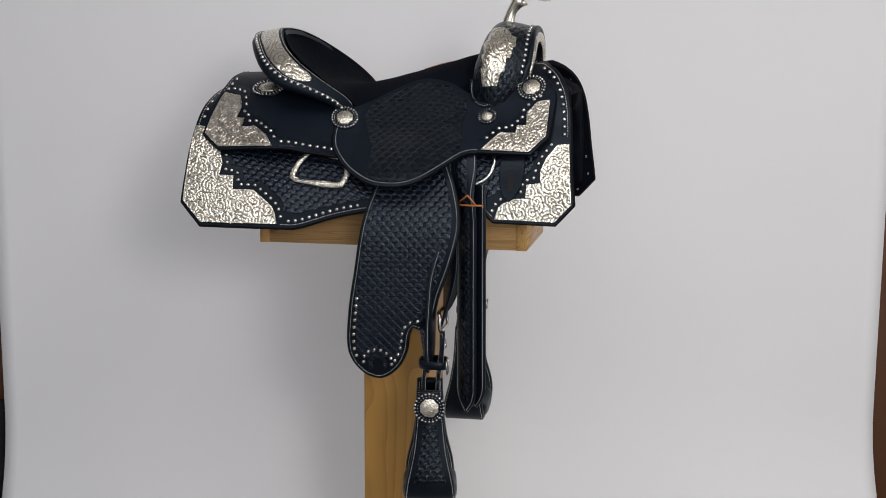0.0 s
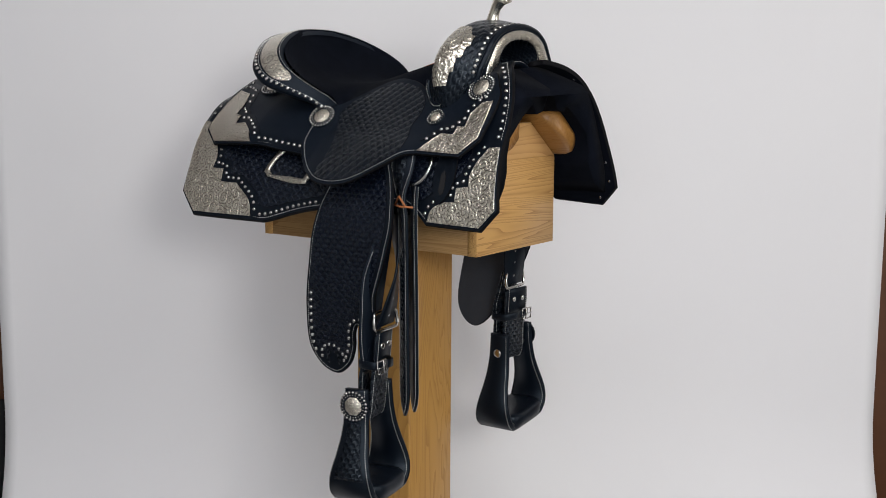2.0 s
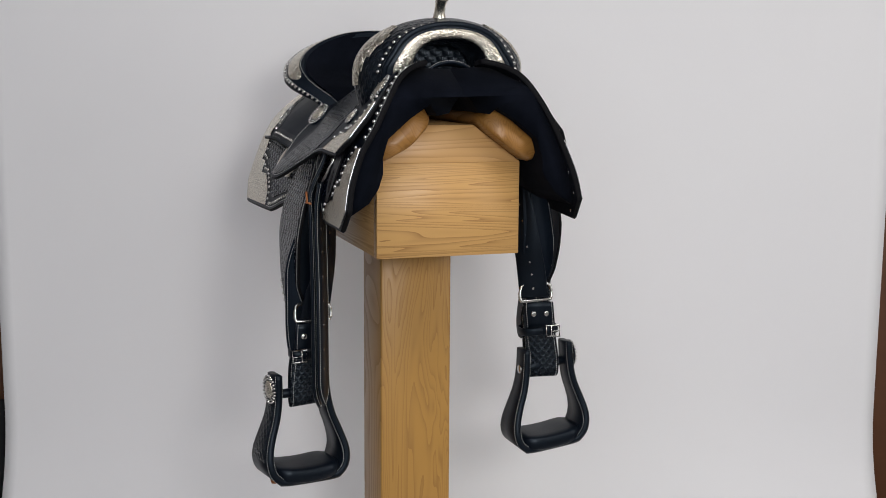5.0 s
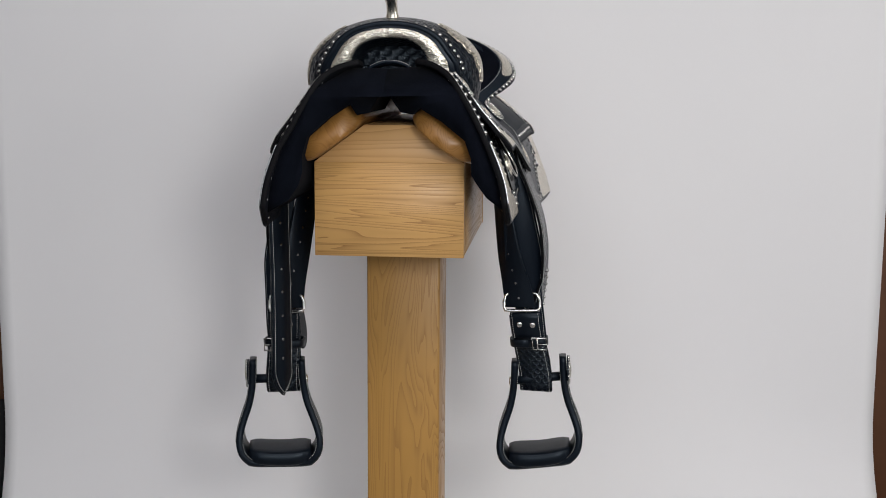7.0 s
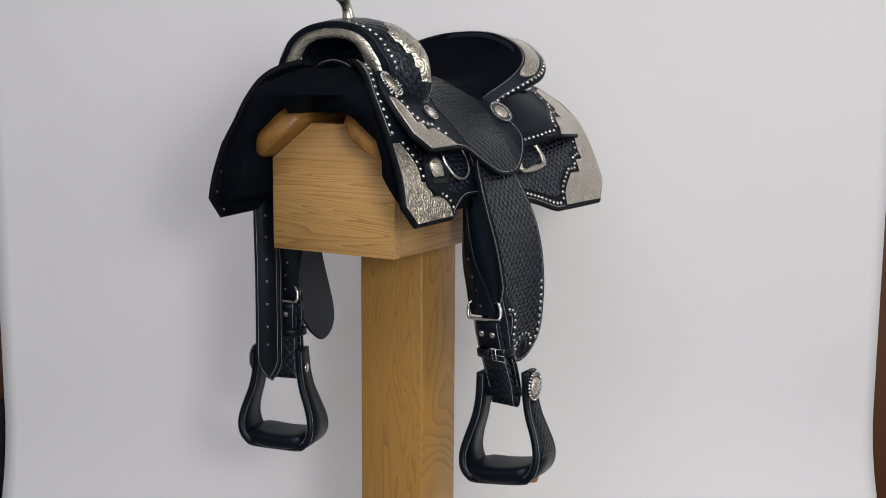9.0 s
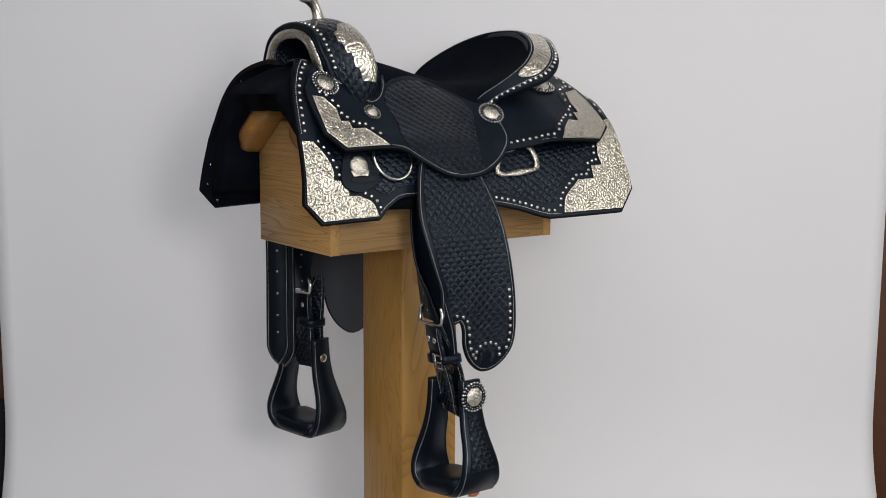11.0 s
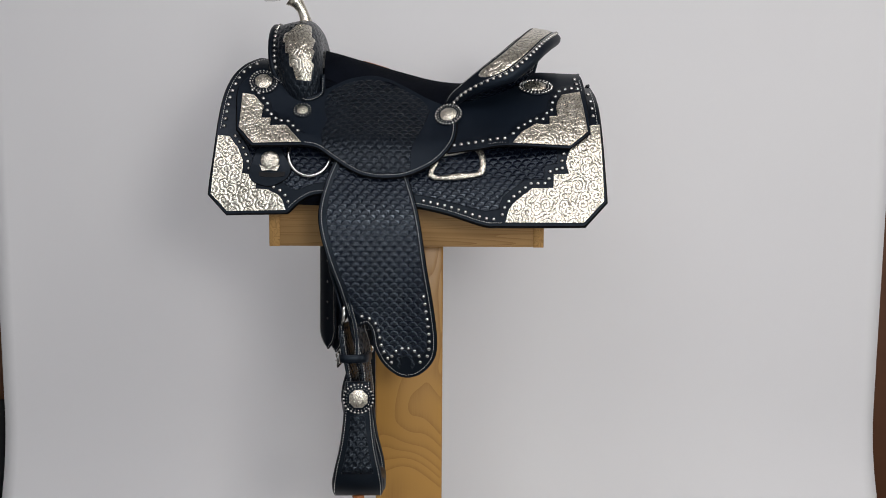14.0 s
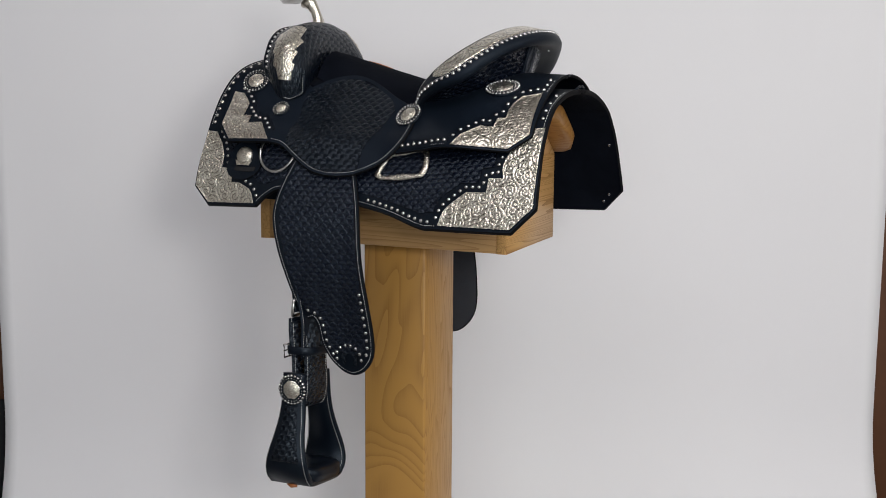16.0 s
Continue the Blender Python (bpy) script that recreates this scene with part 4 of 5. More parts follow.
def stirrup(root, side, dx):
    """A leather-covered bell stirrup: two arms that widen to the tread, a bar, a wrapped tread."""
    s = side
    turn = 0.21 if s < 0 else -0.02
    base = Matrix.Translation((0.083 + dx - (0.002 if s < 0 else 0.0), s * (0.2445 + (0.006 if s < 0 else 0)), 0)) @ Matrix(((1, turn, 0, 0), (-turn * s, s, 0, 0), (0, 0, 1, 0), (0, 0, 0, 1)))
    lean = 0.04 if s < 0 else 0.10
    P = lambda w, u, z: base @ Vector((w, u, z + lean * u))
    arm = [(.0445, -.104), (.0455, -.13), (.0475, -.155), (.0535, -.185), (.064, -.215), (.0715, -.240), (.0735, -.260), (.069, -.279), (.058, -.292), (.043, -.297)]
    half = [.0225, .0235, .0245, .027, .031, .0365, .041, .0435, .0435, .043]
    bm = bmesh.new()
    full = arm + [(-u, z) for u, z in reversed(arm)]
    hw = half + half[::-1]
    rows = [(tuple(P(0.004 * (1 if i < 99 else 0), u, z)), tuple((base.to_3x3() @ Vector((h, 0, 0))))) for i, ((u, z), h) in enumerate(zip(full, hw))]
    rows = blend_rows(rows, 0.007)
    strip(bm, rows, 0.0125)
    st = part("stirrup", bm, LEATHER, root, "black leather-covered bell stirrup")
    stitch_3d(st, [l for o in (0.0066, -0.0066) for l in edge_lines(rows, 0.0045, o)], r=0.00046)
    # stamped inlay on the outer arm
    inlay = [(tuple(P(0.004, u + 0.0068, z)), tuple(base.to_3x3() @ Vector((h, 0, 0)))) for (u, z), h in
             (((.0485, -.162), .012), ((.0535, -.185), .014), ((.064, -.215), .018), ((.0715, -.240), .0235), ((.0735, -.258), .027))]
    bm = bmesh.new()
    strip(bm, blend_rows(inlay, 0.006), 0.002)
    part("stamped_inlay", bm, STAMPED_SMALL, st, "stamped leather inlay")
    bm = bmesh.new()
    tube(bm, [P(0.004, u, -.142) for u in (-.046, -.02, .02, .046)], 0.0085, 12)
    part("top_bar", bm, LEATHER, st)
    # wrapped tread
    bm = bmesh.new()
    prof = []
    for i in range(20):
        a = 2 * math.pi * i / 20
        c, sn = math.cos(a), math.sin(a)
        prof.append((0.047 * math.copysign(abs(c) ** 0.4, c), 0.0155 * math.copysign(abs(sn) ** 0.42, sn)))
    trows = []
    for u in np.linspace(-0.057, 0.057, 12):
        e = 1 - 0.25 * (abs(u) / 0.057) ** 6
        trows.append([P(0.004 + w * e, u, -.288 + z * e + 0.10 * u * u / 0.057) for w, z in prof])
    vs = loft(bm, trows, close_u=True)
    bm.faces.new(vs[0])
    bm.faces.new(vs[-1])
    bmesh.ops.recalc_face_normals(bm, faces=bm.faces)
    part("tread", bm, LEATHER, st, "wrapped black leather tread")
    n = (base.to_3x3() @ Vector((0, 1, 0))).normalized()
    rosette(Matrix.Translation(P(0.003, 0.0525, -.1315)) @ n.to_track_quat("Z", "Y").to_matrix().to_4x4(), 0.0245, st, 24)
    bm = bmesh.new()
    disc(bm, Matrix.Translation(P(0.003, -0.0525, -.143)) @ (-n).to_track_quat("Z", "Y").to_matrix().to_4x4(), 0.009, 0.0035, 20, 0.6)
    part("button", bm, STEEL, st, "round steel button")
    bm = bmesh.new()
    tube(bm, [P(0.012, 0.050, -.3035), P(0.004, 0.056, -.305), P(-0.006, 0.054, -.303)], 0.0038, 6)
    part("rawhide_knot", bm, RAWHIDE, st, "tan rawhide knot under the tread")


def latigo(root):
    """Two long straps that hang from the rigging of the near side, tied with a thin tan lace."""
    a = Vector((.80, -.60, 0))
    TOP = ([((.140, -.192, .312), (.024, -.001, 0)), ((.144, -.208, .275), (.026, -.002, 0)), ((.149, -.220, .228), tuple(a * .023))],
           [((.171, -.2105, .245), tuple(a * .0185))])
    for k, (cx, cy, tip, w) in enumerate(((.154, -.2215, -.158, .0235), (.1705, -.2165, -.150, .0225))):
        rows = [*TOP[k], ((cx, cy, .19), tuple(a * w)), ((cx + .001, cy - .001, .05), tuple(a * w)), ((cx + .002, cy - .004, -.09), tuple(a * w * 1.02)),
                ((cx + .002, cy - .004, tip + .035), tuple(a * w)), ((cx + .002, cy - .004, tip + .014), tuple(a * w * 0.62)), ((cx + .002, cy - .004, tip), tuple(a * w * 0.06))]
        rows = blend_rows(rows, 0.01)
        bm = bmesh.new()
        strip(bm, rows, 0.0055 if k == 0 else 0.004)
        st = part("latigo_strap", bm, LEATHER, root, "long black cinch strap with a pointed end")
        stitch_3d(st, [l for o in (0.003, -0.003) for l in edge_lines(rows, 0.0042, o)])
        if k == 0:
            bm = bmesh.new()
            strip(bm, [((Vector(c) + Vector((-.6, -.8, 0)) * 0.0032), Vector(h) * 0.42) for c, h in rows[2:-3]], 0.001)
            part("stamped_inlay", bm, STAMPED_SMALL, st, "stamped leather inlay")
        else:
            for i in range(8, len(rows) - 5, 4):
                bm = bmesh.new()
                disc(bm, Matrix.Translation(Vector(rows[i][0]) + Vector((.6, .8, 0)) * 0.002) @ Vector((.6, .8, 0)).to_track_quat("Z", "Y").to_matrix().to_4x4(), 0.0026, 0.0006, 8, 0.3)
                part("hole_rim", bm, BEAD, st, "punched hole")
    bm = bmesh.new()
    tube(bm, [(.133, -.2165, .211), (.148, -.2285, .211), (.163, -.2385, .212), (.185, -.2350, .212)], 0.0019, 6)
    tube(bm, [(.137, -.2205, .212), (.158, -.2370, .229), (.172, -.2385, .213)], 0.0019, 6)
    part("tie_lace", bm, RAWHIDE, root, "thin tan rawhide lace tied in a triangle")


# ---------------------------------------------------------------- fork, horn, seat, cantle
FORK_F = ((.218, .118, .385), (.231, .117, .405), (.242, .115, .423), (.248, .112, .443), (.251, .099, .463), (.252, .085, .483), (.252, .062, .499), (.252, .032, .508), (.252, 0, .511))
FORK_M = ((.188, .136, .358), (.188, .146, .384), (.188, .151, .412), (.188, .150, .444), (.188, .139, .468), (.188, .117, .490), (.188, .082, .509), (.188, .042, .520), (.188, 0, .523))
FORK_B = ((.165, .120, .372), (.158, .128, .386), (.155, .132, .408), (.155, .125, .431), (.156, .110, .449), (.158, .085, .462), (.160, .058, .470), (.161, .03, .473), (.161, 0, .474))
FORK_I = ((.250, .066, .40), (.250, .067, .42), (.251, .067, .436), (.252, .0655, .450), (.253, .060, .464), (.253, .050, .475), (.253, .036, .4825), (.253, .019, .4865), (.253, 0, .4875))


def arch(half, count=41):
    """A whole arch of 3D points from its right half."""
    pts = [np.array((x, -y, z)) for x, y, z in half] + [np.array(p) for p in half[-2::-1]]
    out = []
    n = len(pts)
    for i in range(count):
        f = i / (count - 1) * (n - 1)
        k = min(int(f), n - 2)
        t = f - k
        a, b, c, d = (pts[min(max(j, 0), n - 1)] for j in (k - 1, k, k + 1, k + 2))
        out.append(0.5 * (2 * b + (c - a) * t + (2 * a - 5 * b + 4 * c - d) * t * t + (3 * b - a - 3 * c + d) * t ** 3))
    return out


def fork_point(i, u, count=41, cache={}):
    """A place on the fork: i counts along the arch, u goes from the front edge (0) to the back (1)."""
    if not cache:
        F, M, B = arch(FORK_F, count), arch(FORK_M, count), arch(FORK_B, count)
        m1 = [np.array((0.226, *(f[1:] * 0.34 + m[1:] * 0.66))) - np.array((max(0, 0.252 - f[0]) * 0.5, 0, 0)) for f, m in zip(F, M)]
        b1 = [np.array((0.166, *(m[1:] * 0.55 + b[1:] * 0.45))) for m, b in zip(M, B)]
        cache["rows"] = [[p - np.array((0.007, 0, 0)) for p in row] for row in (F, m1, M, b1, B)]
    rows = cache["rows"]
    lo = min(int(i), count - 2)
    ti = i - lo
    f = min(max(u, 0), 1) * 4
    k = min(int(f), 3)
    t = f - k
    g = lambda j: rows[min(max(j, 0), 4)][lo] * (1 - ti) + rows[min(max(j, 0), 4)][lo + 1] * ti
    a, b, c, d = g(k - 1), g(k), g(k + 1), g(k + 2)
    return Vector(0.5 * (2 * b + (c - a) * t + (2 * a - 5 * b + 4 * c - d) * t * t + (3 * b - a - 3 * c + d) * t ** 3))


def fork_pose(i, u, lift):
    du, di = fork_point(i, min(u + 0.03, 1)) - fork_point(i, max(u - 0.03, 0)), fork_point(min(i + 0.4, 40), u) - fork_point(max(i - 0.4, 0), u)
    n = di.cross(du).normalized()
    p = fork_point(i, u)
    if n.dot(p - Vector((0.19, 0, 0.40))) < 0:
        n = -n
    return Matrix.Translation(p + n * lift) @ n.to_track_quat("Z", "Y").to_matrix().to_4x4()


def fork(root):
    us = np.linspace(0, 1, 17)
    rows = [[fork_point(i, u) for i in np.linspace(0, 40, 61)] for u in us]
    uv = [[(i * 0.0085, u * 0.15) for i in np.linspace(0, 40, 61)] for u in us]
    back = [Vector((p.x + 0.01, p.y * 0.7, p.z - 0.06)) for p in rows[-1]]
    rows.append(back)
    uv.append([(a, b + 0.05) for a, b in uv[-1]])
    bm = bmesh.new()
    loft(bm, rows, 0, False, uv)
    body = part("fork", bm, STAMPED_WORN, root, "stamped black leather swell fork")
    # front edge roll, silver gullet band and the lined tunnel
    F, I = ([p - np.array((0.007, 0, 0)) for p in arch(q, 61)] for q in (FORK_F, FORK_I))
    bm = bmesh.new()
    tube(bm, F[4:-4], 0.0055, 10)
    part("front_roll", bm, LEATHER, body, "rolled black leather edge")
    bm = bmesh.new()
    mixr = lambda t, x: [Vector((x - 0.018 + (f[0] - 0.245) * 0.6, f[1] * (1 - t) + g[1] * t, f[2] * (1 - t) + g[2] * t)) for f, g in zip(F, I)]
    ts = ((0.02, .264), (0.12, .2665), (0.3, .267))
    loft(bm, [mixr(t, x) for t, x in ts])
    part("front_facing", bm, LEATHER, body)
    bm = bmesh.new()
    ts = ((0.28, .2665), (0.32, .2695), (0.6, .2705), (0.9, .2695), (1.02, .266))
    rr = [mixr(t, x)[8:-8] for t, x in ts]
    loft(bm, rr, 0, False, [[(i * 0.004, t[0] * 0.02) for i in range(len(rr[0]))] for t in ts])
    part("gullet_band", bm, SILVER_FINE, body, "engraved silver gullet band")
    bm = bmesh.new()
    rr = [[Vector((x, p[1] * k, p[2] - (0.0 if x > 0.2 else 0.01))) for p in I] for x, k in ((.249, 1.0), (.225, 1.0), (.20, 1.02), (.165, 0.95))]
    loft(bm, rr, 0, False, [[(i * 0.004, x) for i in range(61)] for x in (0, .04, .09, .15)])
    part("gullet_lining", bm, STAMPED_SMALL, body, "dark stamped gullet lining")
    for i in np.linspace(6.5, 33.5, 25):
        stud_at(fork_pose(i, 0.10, 0.0004), body)
    stitch_3d(body, [[fork_pose(i, 0.045, 0.0008).translation for i in np.linspace(4, 36, 120)]])
    # stepped silver plates on both swells
    edge_f = ((4.9, .405), (6.6, .37), (6.75, .33), (9.0, .325), (9.15, .28), (11.2, .27), (11.35, .235), (13.4, .25), (13.5, .30), (15, .36))
    edge_b = ((4.9, .645), (7.5, .70), (7.6, .645), (10, .70), (10.1, .64), (12.5, .69), (12.6, .62), (15, .58))
    for s in (1, -1):
        bm = bmesh.new()
        layer = bm.loops.layers.uv.verify()
        rows, uv = [], []
        for i in np.linspace(4.9, 15.0, 110):
            f0 = np.interp(i, [e[0] for e in edge_f], [e[1] for e in edge_f])
            b0 = np.interp(i, [e[0] for e in edge_b], [e[1] for e in edge_b])
            ii = 40 - i if s > 0 else i
            us = np.linspace(f0, b0, 12)
            hs = [0.0003] + [0.0026] * 10 + [0.0003]
            rows.append([fork_pose(ii, u, h).translation for u, h in zip(us, hs)])
            uv.append([(ii * 0.0085, u * 0.15) for u in us])
        loft(bm, rows, 0, False, uv)
        part("swell_plate", bm, SILVER, body, "stepped engraved silver swell plate")
    # welt round the foot of the fork
    for s in (1, -1):
        foot = ((.228, .4065), (.207, .390), (.189, .3775), (.171, .372), (.157, .377))
        low = [place(FLAP, s, x, z, 0.0115).translation for x, z in foot]
        ends = [Vector((.236, s * .121, .419))], [Vector((.1495, s * .132, .390)), Vector((.147, s * .136, .406)), Vector((.1475, s * .134, .421))]
        pts = [Vector(p) for p in smooth_line(ends[0] + low + ends[1], 0.004)]
        bm = bmesh.new()
        tube(bm, pts, 0.0042, 8)
        welt = part("welt", bm, LEATHER, body, "rolled black leather welt")
        stitch_3d(welt, [[p + Vector((0, s * 0.0042, -0.002)) for p in pts]])
    # horn: silver neck and a tilted cap
    bm = bmesh.new()
    path = [(.190, 0, .506), (.191, 0, .519), (.1935, 0, .531), (.1985, 0, .544), (.206, 0, .5555), (.216, 0, .565)]
    tube(bm, path, [.0165, .0125, .0098, .0092, .0115, .017], 20)
    horn = part("horn", bm, SILVER_FINE, root, "engraved silver horn neck")
    bm = bmesh.new()
    m = Matrix.Translation((.231, 0, .5715)) @ pose(0, 0, 0, 0, 14, 0)
    rows = []
    for h, r in ((-.006, .012), (-.0062, .024), (-.003, .034), (.003, .037), (.009, .034), (.012, .022), (.013, .002)):
        rows.append([m @ Vector((r * 1.12 * math.cos(a), r * math.sin(a), h)) for a in np.linspace(0, 2 * math.pi, 33)[:-1]])
    vs = loft(bm, rows, close_u=True)
    bm.faces.new(vs[0])
    bm.faces.new(vs[-1])
    bmesh.ops.recalc_face_normals(bm, faces=bm.faces)
    part("horn_cap", bm, STEEL, horn, "tilted silver horn cap")


# the rim's stud row and its inner edge beside the suede, right half from the front end to the middle of the back
RIM_OUT = ((-.0837, .1415, .3659), (-.0946, .1558, .3800), (-.1127, .1733, .3936), (-.1429, .1902, .4090), (-.1818, .1955, .4249),
           (-.2160, .1798, .4514), (-.2468, .1317, .4802), (-.2706, .0696, .4971), (-.2793, 0, .5021))
RIM_IN = ((-.0733, .1128, .3702), (-.0828, .1298, .3873), (-.0988, .1478, .4022), (-.1234, .1644, .4228), (-.1532, .1671, .4468),
          (-.1832, .1465, .4711), (-.2069, .1068, .4920), (-.2247, .0562, .5063), (-.2325, 0, .5103))


def rim_curve(half, skew_z, skew_x):
    """A whole rim curve of 9 half points; the cantle sits a little askew."""
    out = [np.array((x, -y, z)) for x, y, z in half] + [np.array(p) for p in half[-2::-1]]
    return [np.array((x + skew_x * y, y - 0.0026, z + skew_z * y)) for x, y, z in out]


RIM_O, RIM_N = rim_curve(RIM_OUT, 0.003, 0.0125), rim_curve(RIM_IN, -0.003, 0.0165)


def curve_at(pts, f):
    n = len(pts)
    f = min(max(f, 0), n - 1)
    k = min(int(f), n - 2)
    t = f - k
    a, b, c, d = (pts[min(max(j, 0), n - 1)] for j in (k - 1, k, k + 1, k + 2))
    return Vector(0.5 * (2 * b + (c - a) * t + (2 * a - 5 * b + 4 * c - d) * t * t + (3 * b - a - 3 * c + d) * t ** 3))


def rim_frame(i):
    """Stud row, inner edge, the way outwards across the rim, its upward normal, and the size at this place."""
    o, n = curve_at(RIM_O, i), curve_at(RIM_N, i)
    t = (curve_at(RIM_O, i + 0.2) + curve_at(RIM_N, i + 0.2) - curve_at(RIM_O, i - 0.2) - curve_at(RIM_N, i - 0.2)).normalized()
    w = (o - n).normalized()
    up = t.cross(w).normalized()
    if up.z < 0:
        up = -up
    return o, n, w, up, 0.34 + 0.66 * min(1.0, min(i, 16 - i) / 3.0) ** 0.9


def rim_point(i, f, out=0.0, lift=0.0):
    """f goes from the inner edge (0) to the stud row (1); then out across and up."""
    o, n, w, up, k = rim_frame(i)
    crown = 0.0015 * math.exp(-((f - 0.08) / 0.16) ** 2) + 0.002 * math.sin(math.pi * f) if 0 <= f <= 1 else 0.0
    return n.lerp(o, f) + w * out * k + up * (lift + crown) * k


def cantle(root):
    ii = np.linspace(0, 16, 97)
    prof = ((0, -.004, -.012), (0, 0, 0), (.06, 0, 0), (.13, 0, 0), (.2, 0, 0), (.3, 0, 0), (.4, 0, 0), (.6, 0, 0), (.8, 0, 0), (1, 0, 0), (1, .0055, -.002), (1, .009, -.0065), (1, .0095, -.0125),
            (1, .007, -.019), (1, .001, -.023), (1, -.010, -.0255), (1, -.020, -.027), (1, -.028, -.030))
    bm = bmesh.new()
    loft(bm, [[rim_point(i, f, a, b) for i in ii] for f, a, b in prof])
    rim = part("cantle_rim", bm, LEATHER_DULL, root, "rolled black leather cantle rim")
    # silver plate with rounded ends on the flat of the rim
    bm = bmesh.new()
    e0 = 3.05
    si = e0 + (16 - 2 * e0) * (0.5 - 0.5 * np.cos(np.linspace(0, math.pi, 97)))
    rows, uv = [], []
    for k, f in enumerate((.115, .135, .24, .40, .56, .70, .79, .81)):
        row, ur = [], []
        for i in si:
            e = min(1.0, min(i - e0, 16 - e0 - i) / 0.55)
            wd = math.sqrt(max(0.0, 1 - (1 - e) ** 2))
            g = .44 + (f - .44) * wd
            row.append(rim_point(i, g, 0, 0.0014 if 0 < k < 7 else -0.0006))
            ur.append((i * 0.034, g * 0.036))
        rows.append(row)
        uv.append(ur)
    loft(bm, rows, 0, False, uv)
    part("cantle_plate", bm, SILVER, rim, "curved engraved silver cantle plate")
    for q in along([rim_point(i, 1.0, -.0004, .0004) for i in np.linspace(0.35, 15.65, 400)], 0.0117):
        i = min(np.linspace(0.3, 15.7, 309), key=lambda c: (curve_at(RIM_O, c) - Vector(q)).length)
        o, n, w, up, k = rim_frame(i)
        stud_at(Matrix.Translation(Vector(q)) @ (up + w * 0.35).normalized().to_track_quat("Z", "Y").to_matrix().to_4x4(), rim)
    stitch_3d(rim, [[rim_point(i, .885, 0, .0006) for i in np.linspace(0.3, 15.7, 300)], [rim_point(i, .03, 0, .0008) for i in np.linspace(0.3, 15.7, 300)]])
    # back of the cantle, under the roll
    foot = ((-.085, .118, .365), (-.10, .126, .370), (-.12, .130, .375), (-.145, .128, .382), (-.172, .116, .388), (-.195, .095, .394), (-.214, .066, .400), (-.226, .035, .404), (-.230, 0, .406))
    ft = arch(foot, 97)
    bm = bmesh.new()
    rows = [[rim_point(i, 1, -.027, -.029) for i in ii]]
    for t in (0.3, 0.65, 1.0):
        rows.append([a.lerp(Vector(f), t) for a, f in zip(rows[0], ft)])
    loft(bm, rows, 0, False, [[(i * 0.03, t * 0.07) for i in ii] for t in (0, .3, .65, 1)])
    back = part("cantle_back", bm, STAMPED, root, "scale-stamped black cantle back")
    # upright maker's badge on the middle of the back
    top, low = rows[0][48], Vector(ft[48])
    up = (top - low).normalized()
    out = Vector((-up.z, 0, up.x))
    m = Matrix.Translation(top.lerp(low, 0.42) + out * 0.001) @ Matrix((( 0, up.x, out.x, 0), (1, up.y, out.y, 0), (0, up.z, out.z, 0), (0, 0, 0, 1)))
    bm = bmesh.new()
    box(bm, -0.021, 0.021, -0.034, 0.034, -0.002, 0.0018)
    for v in bm.verts:
        v.co = m @ v.co
    badge = bevel(part("badge_panel", bm, LEATHER_DULL, back, "smooth upright leather panel"), 0.001, 1)
    bm = bmesh.new()
    for rx, rz in ((0.0155, 0.027), (0.011, 0.021)):
        tube(bm, [m @ Vector((rx * math.cos(a), 0.002 + rz * math.sin(a), 0.0022)) for a in np.linspace(0, 2 * math.pi, 33)[:-1]], 0.0011, 6, True)
    box_at = [m @ Vector((x, y, 0.0022)) for x, y in ((-.006, 0.012), (.006, 0.012), (.006, -0.006), (-.006, -0.006))]
    tube(bm, box_at, 0.0009, 6, True)
    part("badge_rings", bm, FLESH, badge, "worn raised oval rings")
    for side in (-1, 1):
        for i, a in ((8 + side * 1.1, -.012), (8 + side * 1.5, -.024)):
            o, n, w, u, k = rim_frame(i)
            bm = bmesh.new()
            disc(bm, Matrix.Translation(rim_point(i, 1, a, -.0262)) @ (-u).to_track_quat("Z", "Y").to_matrix().to_4x4(), 0.0032, 0.0016, 10, 0.5)
            part("screw", bm, BEAD, rim, "small dark screw")


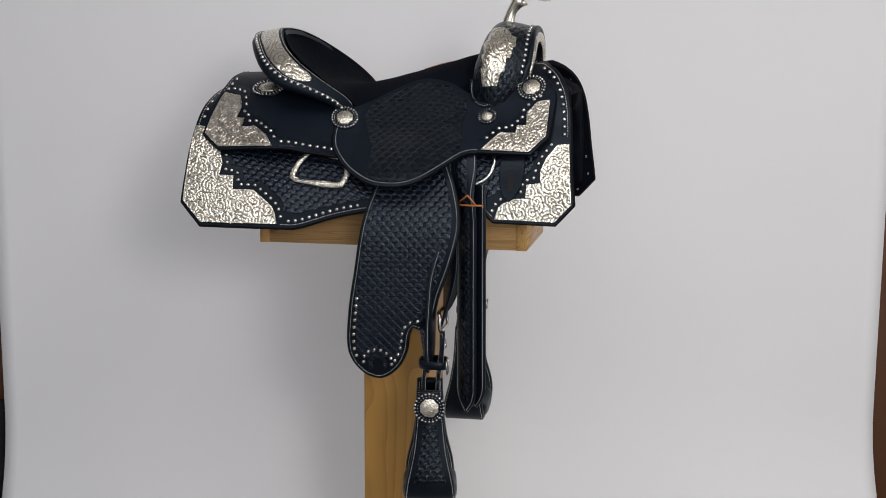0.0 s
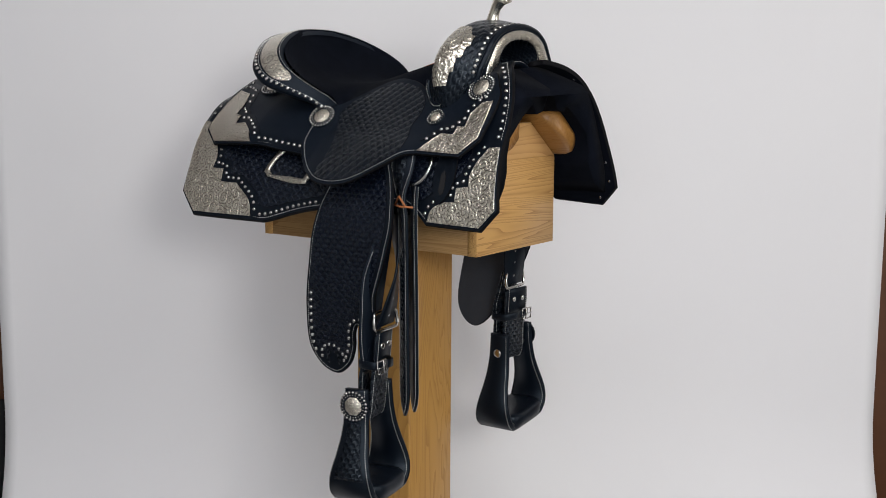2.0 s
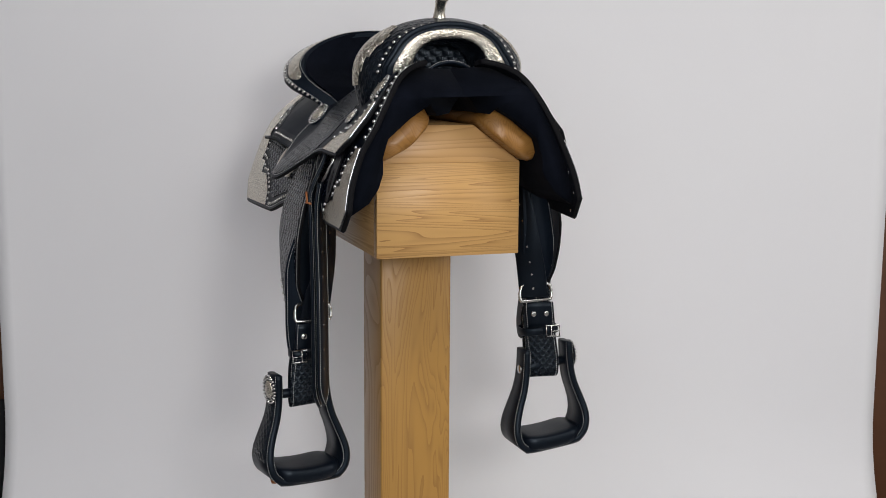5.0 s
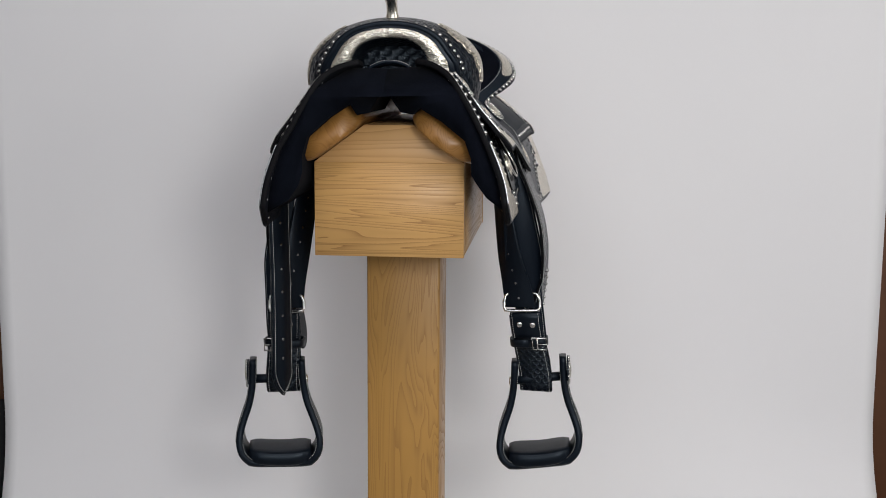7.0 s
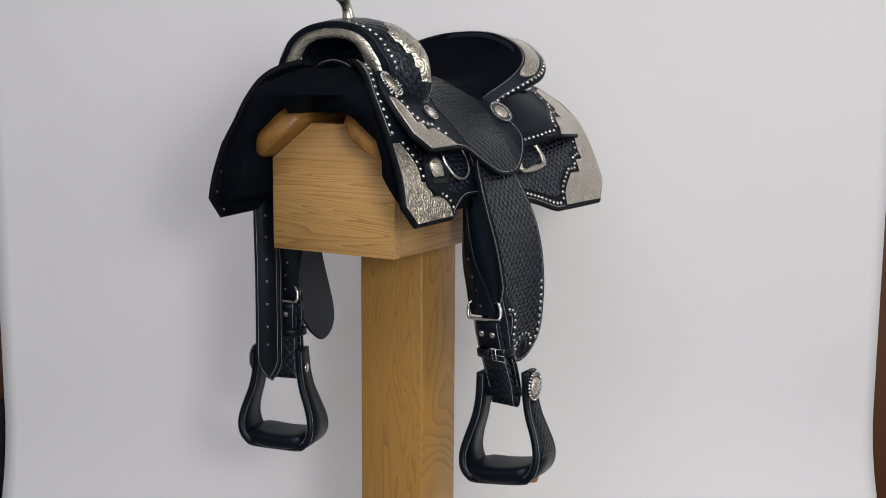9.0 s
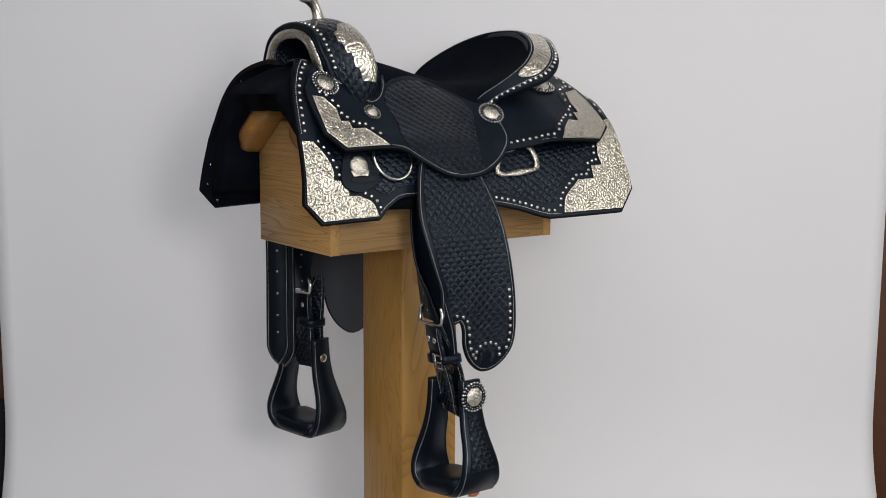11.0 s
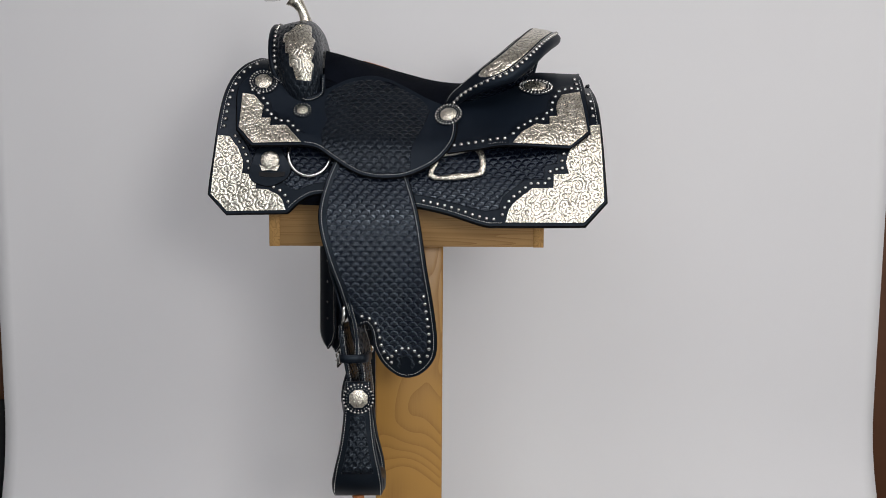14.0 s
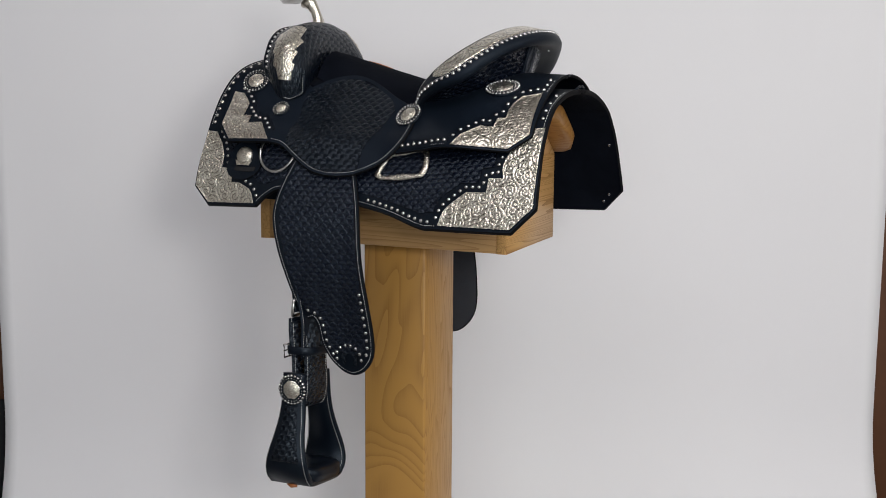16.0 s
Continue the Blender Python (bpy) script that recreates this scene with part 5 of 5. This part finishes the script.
def seat(root):
    """Black suede: a crowned front that falls into the dish before the cantle."""
    edge = [(.150, .080, .417), (.118, .089, .406), (.09, .094, .4105), (.06, .097, .413), (.03, .103, .407), (0, .112, .393), (-.037, .122, .377), (-.064, .119, .366)]
    mid = [(.152, .468), (.12, .460), (.09, .451), (.06, .443), (.03, .434), (0, .426), (-.037, .4165), (-.07, .411)]
    for i, (xc, zc) in zip((1.0, 2.0, 3.0, 4.0, 5.0, 6.0, 7.0), ((-.10, .409), (-.125, .411), (-.15, .418), (-.177, .432), (-.200, .452), (-.217, .475), (-.228, .496))):
        q = rim_point(16 - i, 0.0, -.001, -.0015)
        edge.append((q.x, q.y, q.z))
        mid.append((xc, zc))
    bm = bmesh.new()
    rows = []
    for (xe, ye, ze), (xc, zc) in zip(edge, mid):
        pw = 2.0 if xe > -0.05 else 2.4
        rows.append([np.array((xc + (xe - xc) * v * v, ye * v, zc + (ze - zc) * abs(v) ** pw)) for v in np.linspace(-1, 1, 33)])
    fine = []
    for k in range(len(rows) - 1):
        for t in (0, 0.34, 0.67):
            a, b, c, d = (rows[min(max(j, 0), len(rows) - 1)] for j in (k - 1, k, k + 1, k + 2))
            fine.append([0.5 * (2 * q + (r - p) * t + (2 * p - 5 * q + 4 * r - w) * t * t + (3 * q - p - 3 * r + w) * t ** 3) for p, q, r, w in zip(a, b, c, d)])
    fine.append(rows[-1])
    fine.append([rim_point(i, 0.0, -.001, -.0015) for i in np.linspace(7.0, 9.0, 33)])
    loft(bm, [[Vector(p) for p in r] for r in fine])
    bmesh.ops.recalc_face_normals(bm, faces=bm.faces)
    st = part("seat", bm, SUEDE, root, "black suede seat")
    bm = bmesh.new()
    strip(bm, [((.085, -.008, .4497), (0, .0, .001)), ((.07, -.010, .4462), (.0, .004, .0)), ((.05, -.010, .4402), (0, .004, 0)), ((.035, -.008, .4357), (0, .001, 0))], 0.0012)
    part("seat_tag", bm, RAWHIDE, st, "small tan leather tag")


def lining(root):
    """Thick dark suede padding under the front of the tree, one pad a side."""
    for s in (1, -1):
        bm = bmesh.new()
        rows = []
        for x, high in ((.318, .395), (.310, .408), (.25, .445), (.19, .425), (.13, .405)):
            q0 = SKIRT.q_at(x, high)
            qs = np.linspace(7.2, q0, 10)
            top = [SKIRT.point(x, q, s) - SKIRT.normal(x, q, s) * 0.006 for q in qs]
            cx = 0.006 if x >= 0.312 else 0
            low = [(-.002, .436), (-.002, .408), (.009, .396), (.026, .365), (.046, .361), (.058, .372), (.093, .350), (.131, .318), (.141, .287), (.141, .262), (.149, .246), (.166, .222)]
            low = [(y, z + ((0.008 if s < 0 else -0.001) if 0.05 < y < 0.142 else 0)) for y, z in low]
            rows.append(top + [Vector((x - cx, s * y, min(z, high - 0.004) if x > 0.3 else z)) for y, z in low])
        vs = loft(bm, rows, close_u=True)
        bm.faces.new(vs[0])
        bm.faces.new(vs[-1])
        bmesh.ops.recalc_face_normals(bm, faces=bm.faces)
        part("bar_lining", bm, SUEDE, root, "thick black suede lining under the tree")


def gullet_tie(root):
    """A short arched leather tie over the two pads, inside the gullet."""
    rows = blend_rows([((.236, y, z), (.011, 0, .003)) for y, z in ((-.040, .431), (-.024, .441), (0, .4455), (.024, .441), (.040, .431))], 0.006)
    bm = bmesh.new()
    strip(bm, rows, 0.004)
    tie = part("gullet_tie", bm, LEATHER_DULL, root, "short arched black leather tie in the gullet")
    stitch_3d(tie, [[Vector(c) + Vector((.008, 0, .005)) for c, h in rows]])


def crown_laces(root):
    """Short black laces that tie the two halves together behind the cantle."""
    for x, z in ((-.318, .4235), (-.338, .4035)):
        bm = bmesh.new()
        tube(bm, smooth_line([Vector((x, -.022, z - .003)), Vector((x - .003, -.010, z + .003)), Vector((x, 0, z + .001)), Vector((x - .003, .010, z + .003)), Vector((x, .022, z - .003))], 0.004), 0.0022, 8)
        part("crown_lace", bm, LEATHER, root, "short black leather lace")


def ground_seat(root):
    """The dark underside of the tree between the two bars."""
    bm = bmesh.new()
    rows = []
    for x, z in ((.17, .432), (.10, .424), (.03, .412), (-.05, .402), (-.13, .398), (-.20, .398)):
        top = [Vector((x, y, z - 2.6 * y * y)) for y in np.linspace(-.1, .1, 11)]
        rows.append(top + [p - Vector((0, 0, .006)) for p in reversed(top)])
    vs = loft(bm, rows, close_u=True)
    bm.faces.new(vs[0])
    bm.faces.new(vs[-1])
    bmesh.ops.recalc_face_normals(bm, faces=bm.faces)
    part("ground_seat", bm, SUEDE, root, "dark underside of the saddle tree")


def western_saddle():
    root = tagged(new("saddle"), "black leather western show saddle with engraved silver plates", "saddle")
    for side in (1, -1):
        skirt_side(root, side)
        flap_side(root, side)
        fender_side(root, side)
    latigo(root)
    lining(root)
    ground_seat(root)
    gullet_tie(root)
    crown_laces(root)
    fork(root)
    seat(root)
    cantle(root)
    return root


saddle = western_saddle()


# ---------------------------------------------------------------- what moves
TURN = [(0.0, 12.89), (0.5, 18.68), (1.0, 24.86), (1.5, 31.08), (2.0, 37.2), (2.5, 43.2), (3.0, 49.11), (3.5, 55.12), (4.0, 61.0),
        (4.6, 68.2), (5.2, 75.45), (5.8, 82.6), (6.5, 91.06), (7.0, 97.35), (7.5, 103.6), (8.0, 109.75), (8.5, 115.87), (9.0, 121.98),
        (9.6, 129.2), (10.2, 136.3), (10.8, 143.4), (11.5, 151.75), (12.0, 157.77), (12.5, 163.75), (13.0, 169.65), (13.5, 175.57),
        (14.0, 181.4), (14.5, 187.2), (15.0, 193.03), (15.5, 198.93), (16.0, 204.99)]
SEAT_POSE = pose(0, 0.005, 0.25, 1.4) @ pose(0, 0, -0.25)


def motions():
    walk(stand, [(t, pose(0, 0, 0, 0, 0, -a)) for t, a in TURN])
    walk(saddle, [(t, pose(0, 0, LIFT, 0, 0, -a) @ SEAT_POSE) for t, a in TURN])


motions()
